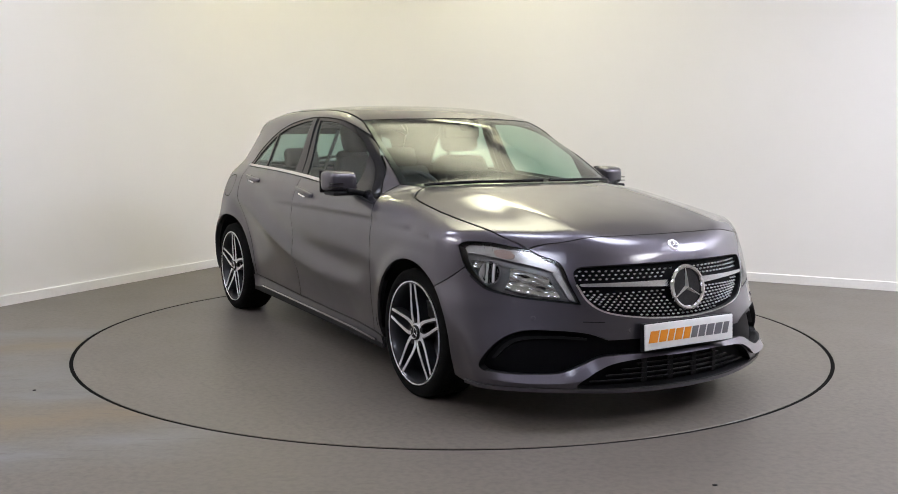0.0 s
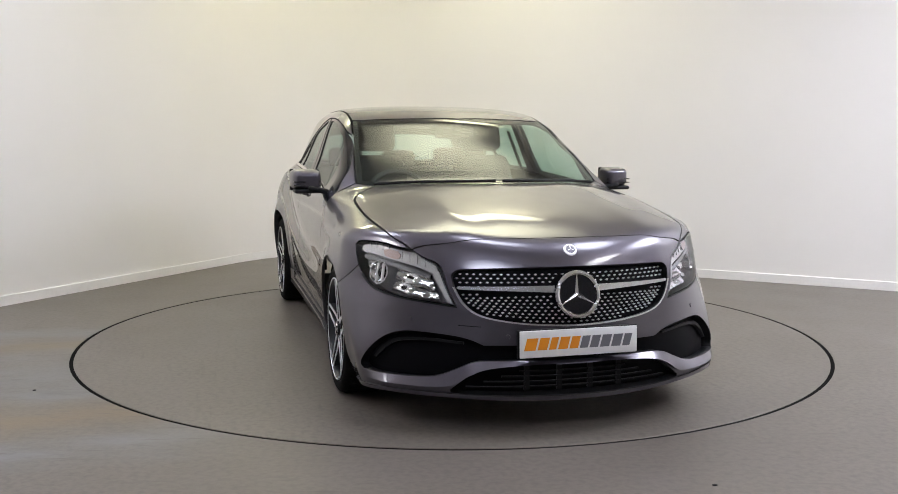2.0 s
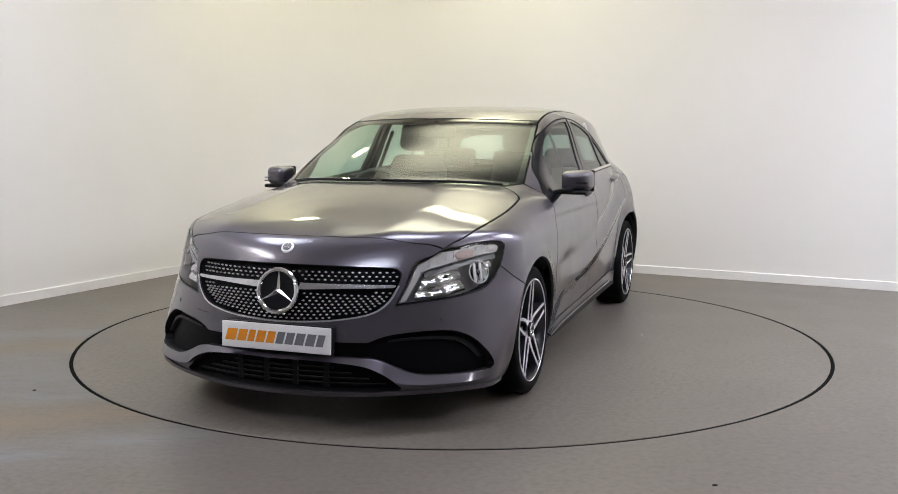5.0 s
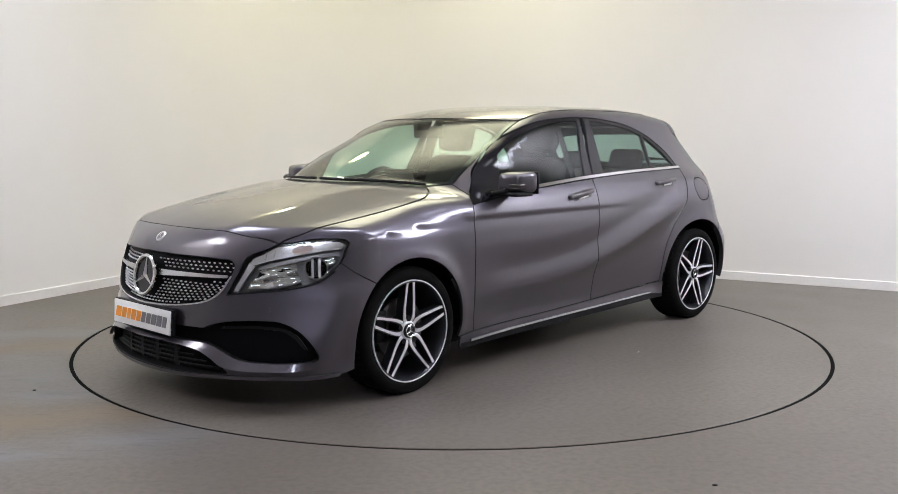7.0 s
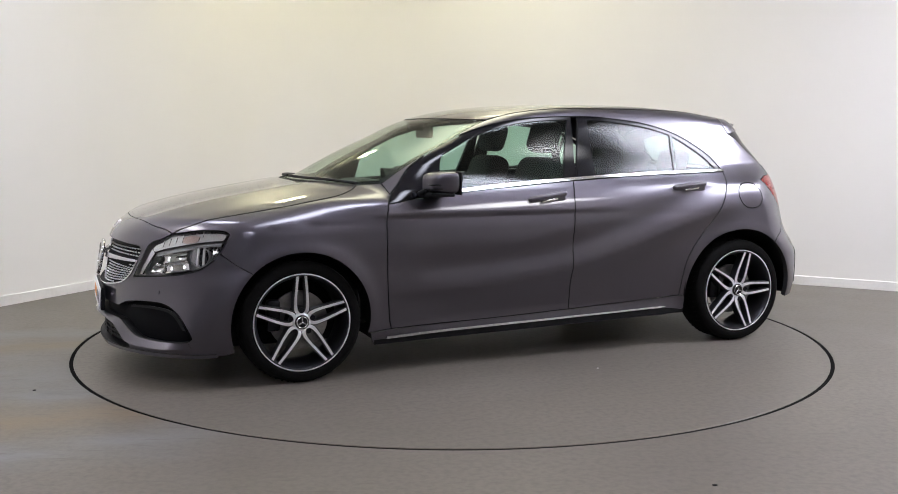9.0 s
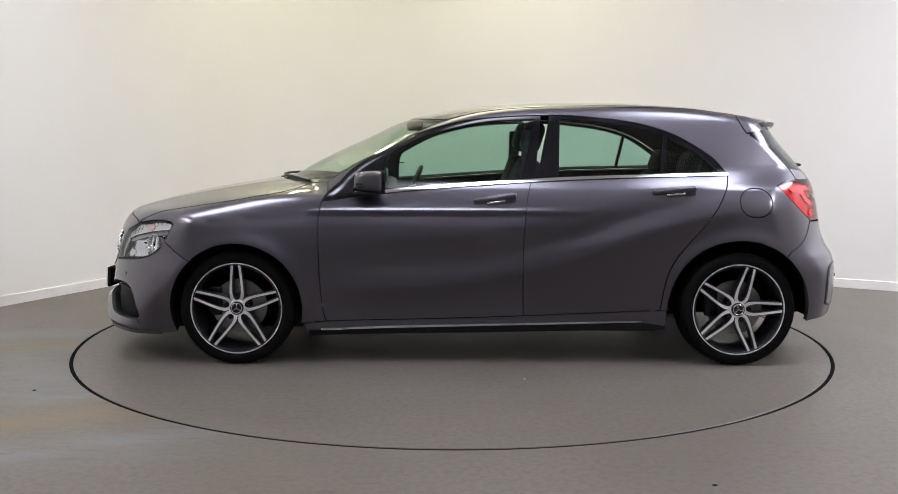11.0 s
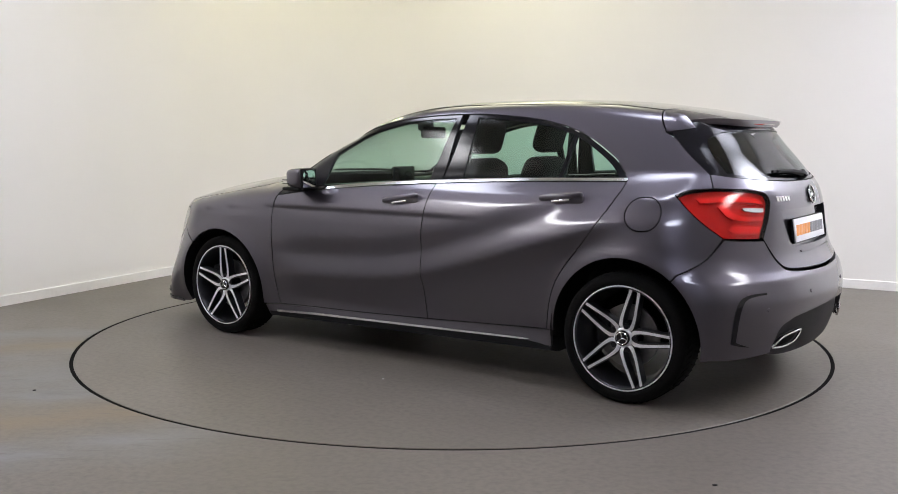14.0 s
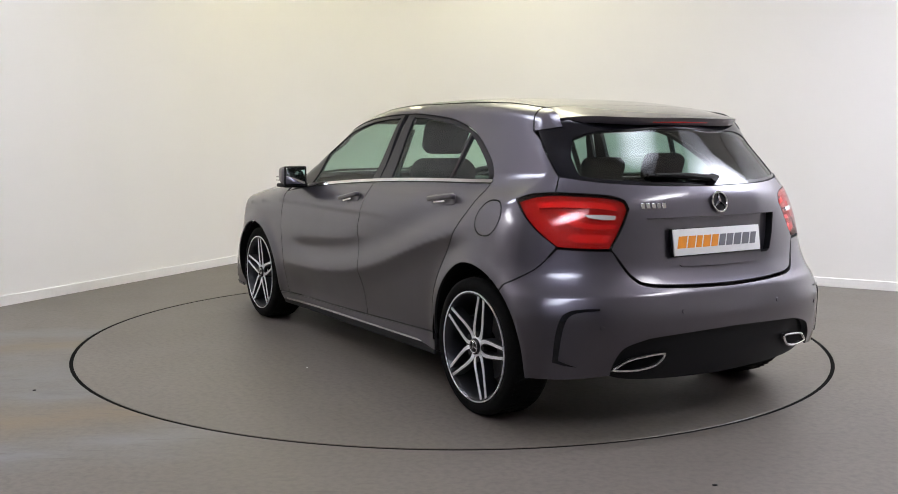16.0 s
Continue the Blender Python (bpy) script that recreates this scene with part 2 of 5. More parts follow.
def half_width(x, z):
    w = PLAN(x) + PROFILE(z) + CABIN(x) * ramp(.94, 1.08, z)
    # lower feature line that climbs to the rear wheel
    d = DROP(x) - z
    mid = ramp(-1.45, -1.1, x) * ramp(1.0, .55, x)
    soft = .007
    under = .5 * (d + np.sqrt(d * d + soft * soft))
    w = w - mid * .036 * np.tanh(under / .085) * ramp(.14, .3, z)
    w = w - mid * .016 * np.exp(-((d + .13) / .075) ** 2)
    w = w + .014 * ramp(1.45, 1.85, x) * ramp(.62, .45, z)
    # fuller roof sides over the front doors and the windscreen
    w = w + .025 * ramp(-1.0, .0, x) * ramp(1.06, 1.32, z)
    # the front wings roll in towards the bonnet
    w = w - .055 * ramp(.9, 1.35, x) * ramp(.73, .92, z)
    # waist line under the handles
    e = WAIST(x) - z
    keep = ramp(-1.35, -.7, x) * ramp(1.75, 1.45, x)
    w = w - keep * .0055 * np.exp(-np.abs(e) / .06) * (e > 0) * (1 - np.exp(-np.abs(e) / .008))
    # wheel arch lips and shoulders
    for sx, r0 in ((1, .352), (-1, .372)):
        r = np.hypot(x - sx * WHEEL_X, z - WHEEL_Z)
        w = w + .016 * np.exp(-((r - r0) / .055) ** 2) * ramp(.15, .3, z)
    return w


def body(x, y, z):
    """Negative inside the body, zero on its skin."""
    a = np.abs(y)
    side = a - half_width(x, z)
    hood = HOOD(x) - .09 * a ** 2 - .10 * a ** 4 + .008 * np.exp(-((a - .42) / .09) ** 2) * ramp(1.0, 1.4, x)
    lean = .58 * ramp(-.5, .5, x)
    roof = ROOF(x + lean * a * a) - .05 * a * a - .12 * a ** 4 * ramp(.6, .1, x)
    top = z - smax(hood, roof, .025)
    front = x - (NOSE(z) - NOSE_A(z) * a ** 2 - NOSE_B(z) * a ** 6)
    rear = -x - (TAIL(z) - TAIL_A(z) * a ** 2 - TAIL_B(z) * a ** 6)
    f = smax(side, top, .045)
    f = smax(f, front, .05)
    return smax(f, rear, .05)


def meet(p, d, far=3.0):
    """Walk from the points p inside the body along d to the skin."""
    lo, hi = np.zeros(len(p)), np.full(len(p), far)
    f_lo, f_hi = np.full(len(p), -1.0), np.full(len(p), 1.0)
    for step in range(17):
        mid = .5 * (lo + hi) if step < 8 else np.clip((lo * f_hi - hi * f_lo) / (f_hi - f_lo), lo, hi)
        q = p + d * mid[:, None]
        f = body(q[:, 0], q[:, 1], q[:, 2])
        out = f > 0
        if step >= 8:
            # keep the far end from sticking
            f_lo, f_hi = np.where(out, f_lo * .5, f), np.where(out, f, f_hi * .5)
        else:
            f_lo, f_hi = np.where(out, f_lo, f), np.where(out, f, f_hi)
        hi, lo = np.where(out, mid, hi), np.where(out, lo, mid)
    return p + d * mid[:, None]


def skin_normal(p):
    e = .002
    g = np.stack([body(*(p + e * np.eye(3)[i]).T) - body(*(p - e * np.eye(3)[i]).T) for i in range(3)], 1)
    return g / (np.linalg.norm(g, axis=1)[:, None] + 1e-12)


NOSE_AXIS, TAIL_AXIS = .9, -.9


def lift(zone, uv):
    """From a zone's flat coordinates to the skin: side (x, z), top (x, y), nose and tail (angle in degrees, z)."""
    uv = np.asarray(uv, float)
    n = len(uv)
    one, nil = np.ones(n), np.zeros(n)
    if zone == "side":
        return meet(np.stack([uv[:, 0], nil, uv[:, 1]], 1), np.stack([nil, one, nil], 1))
    if zone == "top":
        return meet(np.stack([uv[:, 0], uv[:, 1], nil + .5], 1), np.stack([nil, nil, one], 1))
    c = np.radians(uv[:, 0])
    if zone == "nose":
        return meet(np.stack([nil + NOSE_AXIS, nil, uv[:, 1]], 1), np.stack([np.cos(c), np.sin(c), nil], 1))
    return meet(np.stack([nil + TAIL_AXIS, nil, uv[:, 1]], 1), np.stack([-np.cos(c), np.sin(c), nil], 1))


def flat(zone, p):
    """The zone's flat coordinates of points on the skin."""
    p = np.asarray(p, float)
    if zone == "side":
        return p[:, [0, 2]]
    if zone == "top":
        return p[:, :2]
    if zone == "nose":
        return np.stack([np.degrees(np.arctan2(p[:, 1], p[:, 0] - NOSE_AXIS)), p[:, 2]], 1)
    return np.stack([np.degrees(np.arctan2(p[:, 1], TAIL_AXIS - p[:, 0])), p[:, 2]], 1)


# ---- panel building ----
DEGREE = .0227


def smooth(pts, n=6):
    """A rounded line through the points."""
    p = [np.array(q, float) for q in pts]
    if len(p) < 3:
        return [tuple(q) for q in p]
    out = []
    for i in range(len(p) - 1):
        a, b = p[i], p[i + 1]
        before = p[i - 1] if i else 2 * a - b
        after = p[i + 2] if i + 2 < len(p) else 2 * b - a
        for k in range(n):
            t = k / n
            out.append(tuple(.5 * (2 * a + (b - before) * t + (2 * before - 5 * a + 4 * b - after) * t * t
                                   + (3 * a - before - 3 * b + after) * t ** 3)))
    out.append(tuple(p[-1]))
    return out


def loop(*runs):
    """One closed outline from smooth runs with corners between them."""
    out = []
    for run in runs:
        for q in smooth(run):
            if not out or math.hypot(q[0] - out[-1][0], q[1] - out[-1][1]) > 1e-5:
                out.append(q)
    if math.hypot(out[0][0] - out[-1][0], out[0][1] - out[-1][1]) < 1e-5:
        out.pop()
    return out


def both(half):
    """Close a half outline, that starts and ends on the middle line, with its mirror image. Middle line: first (nose, tail) or second (top) value zero."""
    return half + [(-u, v) for u, v in reversed(half) if abs(u) > 1e-6]


def both_top(half):
    return half + [(u, -v) for u, v in reversed(half) if abs(v) > 1e-6]


def convert(source, pts, target):
    return [tuple(q) for q in flat(target, lift(source, pts))]


def arc(x0, z0, r, a0, a1, n=14):
    return [(x0 + r * math.cos(radians(a0 + (a1 - a0) * i / n)), z0 + r * math.sin(radians(a0 + (a1 - a0) * i / n))) for i in range(n + 1)]


def rounded(u, v, w, h, r, n=4):
    """An upright box outline with round corners, centred on (u, v)."""
    out = []
    for cx, cy, a in ((w / 2 - r, h / 2 - r, 0), (-w / 2 + r, h / 2 - r, 90), (-w / 2 + r, -h / 2 + r, 180), (w / 2 - r, -h / 2 + r, 270)):
        out += [(u + cx + r * math.cos(radians(a + 90 * k / n)), v + cy + r * math.sin(radians(a + 90 * k / n))) for k in range(n + 1)]
    return out


def area(p):
    return .5 * sum(p[i - 1][0] * p[i][1] - p[i][0] * p[i - 1][1] for i in range(len(p)))


def inset(poly, d):
    """Draw an anticlockwise outline in by d."""
    n, out = len(poly), []
    for i in range(n):
        a, b, c = np.array(poly[i - 1]), np.array(poly[i]), np.array(poly[(i + 1) % n])
        e, f = b - a, c - b
        e, f = e / (np.hypot(*e) + 1e-12), f / (np.hypot(*f) + 1e-12)
        m = np.array([-e[1] - f[1], e[0] + f[0]])
        k = max(m @ m / 2, .35)
        out.append(tuple(b + m / k * d))
    return out


def halfplane(poly, axis, value, keep):
    out = []
    for i in range(len(poly)):
        a, b = poly[i - 1], poly[i]
        da, db = (a[axis] - value) * keep, (b[axis] - value) * keep
        if (da >= 0) != (db >= 0):
            t = da / (da - db)
            q = [a[0] + (b[0] - a[0]) * t, a[1] + (b[1] - a[1]) * t]
            q[axis] = value
            out.append(tuple(q))
        if db >= 0:
            out.append(b)
    return out


def tile_outline(polys, cell):
    """Cut an outline (anticlockwise) and its holes (clockwise) into small cells: points and faces."""
    fine = 2e4
    pts, index, faces = [], {}, []
    outer = polys[0]

    def chain(edges):
        """Faces from directed edges, opposite ones cancelled."""
        left = {}
        for e in edges:
            if (e[1], e[0]) in left:
                left[(e[1], e[0])] -= 1
                if not left[(e[1], e[0])]:
                    del left[(e[1], e[0])]
            else:
                left[e] = left.get(e, 0) + 1
        after = {}
        for p, q in left:
            after.setdefault(p, []).append(q)
        loops = []
        while after:
            start = next(iter(after))
            path, here = [start], start
            while here in after:
                q = after[here].pop()
                if not after[here]:
                    del after[here]
                here = q
                if here in path:
                    k = path.index(here)
                    loops.append(path[k:])
                    path = path[:k + 1]
                else:
                    path.append(here)
        return loops

    def clipped(poly, axis, k):
        return halfplane(halfplane(poly, axis, k * cell, 1), axis, (k + 1) * cell, -1)

    for i in range(math.floor(min(q[0] for q in outer) / cell), math.floor(max(q[0] for q in outer) / cell) + 1):
        strips = [t for t in (clipped(q, 0, i) for q in polys) if len(t) > 2]
        if not strips:
            continue
        lo, hi = min(q[1] for t in strips for q in t), max(q[1] for t in strips for q in t)
        for j in range(math.floor(lo / cell), math.floor(hi / cell) + 1):
            edges, keys = [], set()
            for t in strips:
                bit = [(round(q[0] * fine), round(q[1] * fine)) for q in clipped(t, 1, j)]
                bit = [q for k, q in enumerate(bit) if q != bit[k - 1]]
                if len(bit) > 2:
                    edges += list(zip(bit, bit[1:] + bit[:1]))
                    keys.update(bit)
            if not edges:
                continue
            sides = [(0, round(i * cell * fine)), (0, round((i + 1) * cell * fine)), (1, round(j * cell * fine)), (1, round((j + 1) * cell * fine))]
            done = []
            for p, q in edges:
                cuts = [p, q]
                for axis, value in sides:
                    if p[axis] == value and q[axis] == value:
                        o = 1 - axis
                        low, high = min(p[o], q[o]), max(p[o], q[o])
                        cuts += [v for v in keys if v[axis] == value and low < v[o] < high]
                        cuts = sorted(set(cuts), key=lambda v: v[o], reverse=p[o] > q[o])
                        break
                done += list(zip(cuts, cuts[1:]))
            for f in chain(done):
                if len(f) > 2 and area(f) > 40:
                    ids = []
                    for v in f:
                        if v not in index:
                            index[v] = len(pts)
                            pts.append((v[0] / fine, v[1] / fine))
                        ids.append(index[v])
                    faces.append(ids)
    return pts, faces


def link_mesh(name, verts, faces, normals, materials, slots, parent, label):
    me = bpy.data.meshes.new(name)
    me.from_pydata([tuple(v) for v in verts], [], faces)
    for m in materials:
        me.materials.append(m)
    me.polygons.foreach_set("material_index", slots)
    me.polygons.foreach_set("use_smooth", [True] * len(me.polygons))
    me.update()
    if normals is not None:
        me.normals_split_custom_set_from_vertices([tuple(n) for n in normals])
    ob = new(name, me)
    ob.parent = parent
    if label:
        tagged(ob, label)
    return ob


def panel(name, zone, outline, skin, parent, label="", holes=(), cell=.024, gap=.0028, thick=.014, push=0.0, lip=0.0, flip=False, inner=None, warp=None):
    """A sheet of the body's skin inside an outline, with holes, thickness, and edges turned in. flip: on the car's other side."""
    k = np.array([DEGREE, 1]) if zone in ("nose", "tail") else np.array([1, 1])

    def flatten(p):
        q = [(a * k[0], b) for a, b in p]
        return q if area(q) > 0 else q[::-1]
    polys = [inset(flatten(outline), gap)] + [inset(flatten(h), -gap)[::-1] for h in holes]
    pts, faces = tile_outline(polys, cell)
    p = lift(zone, np.array(pts) / k)
    n = skin_normal(p)
    if warp:
        p = warp(p, n)
    p = p + n * push
    vote = 0.0
    for f in faces[::5]:
        q = p[f]
        vote += np.cross(q, np.roll(q, -1, axis=0)).sum(axis=0) @ n[f[0]]
    if vote < 0:
        faces = [f[::-1] for f in faces]
    edges = {}
    for f in faces:
        for x, y in zip(f, f[1:] + f[:1]):
            edges[(x, y)] = True
    border = [(x, y) for x, y in edges if (y, x) not in edges]
    verts, norms, out, slots = list(p), list(n), list(faces), [0] * len(faces)
    if thick:
        base = len(verts)
        verts += list(p - n * thick)
        norms += list(-n)
        out += [[base + v for v in f[::-1]] for f in faces]
        slots += [1] * len(faces)
    for depth in ([thick] if thick else []) + ([-lip] if lip else []):
        for x, y in border:
            e = p[y] - p[x]
            side = np.cross(e, n[x])
            side = side / (np.linalg.norm(side) + 1e-12)
            if depth < 0:
                side = -side
            s = len(verts)
            verts += [p[x], p[y], p[y] - n[y] * depth, p[x] - n[x] * depth]
            norms += [side] * 4
            out.append([s + 1, s, s + 3, s + 2] if depth > 0 else [s, s + 1, s + 2, s + 3])
            # outer edges take the dark inner colour, painting shade into the shut lines
            slots.append(1 if depth > 0 else 0)
    verts, norms = np.array(verts), np.array(norms)
    if flip:
        verts, norms = verts * (1, -1, 1), norms * (1, -1, 1)
        out = [f[::-1] for f in out]
    return link_mesh(name, verts, out, None if warp else norms, [skin, inner or LINER_GAP_SHADE], slots, parent, label)


def pair(name, zone, outline, skin, parent, label="", **more):
    """The same panel on both sides of the car."""
    return panel(name, zone, outline, skin, parent, label, **more), panel(name, zone, outline, skin, parent, label, flip=True, **more)


def part(name, bm, skin, parent, label="", soft=True, angle=40):
    """One bmesh as one mesh object under a thing or a part."""
    bmesh.ops.recalc_face_normals(bm, faces=bm.faces)
    me = bpy.data.meshes.new(name)
    bm.to_mesh(me)
    bm.free()
    me.materials.append(skin)
    if soft:
        me.shade_smooth()
        me.set_sharp_from_angle(angle=radians(angle))
    ob = new(name, me)
    ob.parent = parent
    if label:
        tagged(ob, label)
    return ob


def rounded_box(size, at=(0, 0, 0), bevel=.01, seg=3, turn=(0, 0, 0)):
    bm = bmesh.new()
    bmesh.ops.create_cube(bm, size=1)
    bmesh.ops.scale(bm, vec=size, verts=bm.verts)
    if bevel:
        bmesh.ops.bevel(bm, geom=bm.edges[:], offset=bevel, segments=seg, profile=.5, affect="EDGES")
    bmesh.ops.transform(bm, matrix=pose(*at, *turn), verts=bm.verts)
    return bm


def turned(profile, n=48, axis="Y"):
    """A body of revolution round the y axis from (radius, along) pairs; closed profile."""
    bm = bmesh.new()
    rings = []
    for i in range(n):
        a = 2 * math.pi * i / n
        rings.append([bm.verts.new((r * math.cos(a), y, r * math.sin(a))) for r, y in profile])
    for i in range(n):
        p, q = rings[i], rings[(i + 1) % n]
        for j in range(len(profile)):
            k = (j + 1) % len(profile)
            vs = [p[j], p[k], q[k], q[j]]
            try:
                bm.faces.new(vs)
            except ValueError:
                pass
    bmesh.ops.remove_doubles(bm, verts=bm.verts, dist=1e-5)
    return bm


def tube(points, radius, n=8, closed=False, flat_to=None):
    """A round bar along points; radius may be a function of 0..1."""
    bm = bmesh.new()
    pts = [Vector(p) for p in points]
    rings = []
    for i, p in enumerate(pts):
        a = pts[i - 1] if i or closed else p
        b = pts[(i + 1) % len(pts)] if i + 1 < len(pts) or closed else p
        d = (b - a).normalized()
        up = Vector((0, 0, 1)) if abs(d.z) < .9 else Vector((1, 0, 0))
        s = d.cross(up).normalized()
        u = s.cross(d)
        r = radius(i / (len(pts) - 1)) if callable(radius) else radius
        rings.append([bm.verts.new(p + (s * math.cos(2 * math.pi * k / n) + u * math.sin(2 * math.pi * k / n)) * r) for k in range(n)])
    for i in range(len(pts) if closed else len(pts) - 1):
        p, q = rings[i], rings[(i + 1) % len(pts)]
        for k in range(n):
            bm.faces.new((p[k], p[(k + 1) % n], q[(k + 1) % n], q[k]))
    if not closed:
        bm.faces.new(rings[0]), bm.faces.new(rings[-1][::-1])
    return bm


def extruded(outline, depth, bevel=0.0):
    """A flat outline in x, z drawn out along y by depth, with its front edge broken."""
    bm = bmesh.new()
    vs = [bm.verts.new((x, 0, z)) for x, z in outline]
    f = bm.faces.new(vs)
    got = bmesh.ops.extrude_face_region(bm, geom=[f])
    bmesh.ops.translate(bm, vec=(0, depth, 0), verts=[v for v in got["geom"] if isinstance(v, bmesh.types.BMVert)])
    if bevel:
        bmesh.ops.bevel(bm, geom=[e for e in bm.edges], offset=bevel, segments=2, profile=.5, affect="EDGES")
    return bm


# ---- the car's outlines (metres along and up; degrees round the nose and tail) ----
HOOD_FRONT = [(2.085, 0), (2.082, .1), (2.068, .26), (2.022, .468), (1.935, .632)]
HOOD_SIDE = [(1.935, .632), (1.825, .700), (1.70, .724), (1.543, .740), (1.38, .747), (1.227, .743), (1.114, .722), (1.03, .662), (.985, .60)]
HOOD_REAR = [(.985, .60), (1.09, .46), (1.17, .32), (1.232, .13), (1.245, 0)]
SCREEN_BASE = [(1.208, 0), (1.195, .15), (1.11, .38), (1.0, .55), (.872, .68)]
SCREEN_SIDE = [(.872, .682), (.65, .652), (.45, .622), (.22, .587)]
SCREEN_TOP = [(.22, .587), (.30, .478), (.40, .26), (.45, 0)]
RAIL = [(.22, .587), (0, .583), (-.5, .574), (-1.0, .545), (-1.385, .508)]
DOOR_FRONT = [(.86, .93), (.885, .885), (.903, .80), (.905, .65), (.90, .45), (.885, .29), (.872, .235)]
DOOR_SPLIT = [(-.232, .985), (-.214, .91), (-.2, .79), (-.192, .655), (-.192, .44), (-.198, .262)]
DOOR_REAR = [(-1.3, 1.022), (-1.288, .974), (-1.247, .891), (-1.171, .778), (-1.062, .645), (-.993, .545), (-.957, .44), (-.935, .296)]
DOOR_FOOT = [(.872, .235), (.3, .245), (-.198, .262), (-.6, .28), (-.935, .296)]
BELT = [(.885, .885), (.57, .925), (.24, .953), (-.232, .985), (-.692, 1.006), (-1.3, 1.022)]
WINDOW_TOP = [(.86, .93), (.80, .985), (.735, 1.052), (.64, 1.115), (.515, 1.187), (.31, 1.27), (.10, 1.318), (-.115, 1.34), (-.34, 1.347), (-.53, 1.34), (-.80, 1.309), (-1.02, 1.245), (-1.2, 1.14), (-1.27, 1.072), (-1.3, 1.022)]
LAMP_TOP = [(31.3, .751), (34.5, .758), (39.0, .772), (44.6, .771), (46.3, .755)]
LAMP_INNER = [(31.3, .751), (29.0, .727), (25.3, .694), (23.6, .61), (21.8, .531)]
LAMP_FOOT = [(21.8, .531), (27, .543), (33.5, .557), (39.5, .584), (43.2, .635), (44.8, .675), (46.3, .755)]
WING_JOINT = [(44.5, .666), (48.1, .614), (52, .57)]
TAIL_TOP = [(50.2, .970), (46.4, .992), (41, .999), (37.2, .997), (29.7, .989), (25.9, .969), (24.9, .934)]
TAIL_INNER = [(24.9, .934), (26.8, .855), (29.2, .775)]
TAIL_FOOT = [(29.2, .775), (36, .778), (40.3, .783)]
TAIL_OUTER = [(40.3, .783), (44.4, .842), (47.8, .907), (50.2, .970)]
TAIL_JOINT = [(40.3, .783), (44, .703), (48.1, .654), (51.2, .625)]
HATCH_FOOT = [(29.2, .775), (27, .717), (24.7, .664), (21.4, .634), (12, .621), (0, .616)]
FIN_EDGE = [(47.6, 1.252), (44.1, 1.155), (40.4, 1.063)]
GLASS_FOOT = [(40.4, 1.063), (30.7, 1.042), (16.5, 1.027), (0, 1.022)]
GLASS_HEAD = [(0, 1.328), (18, 1.326), (34, 1.316), (42, 1.292), (47.6, 1.252)]
FRONT_ARCH, REAR_ARCH = .352, .372


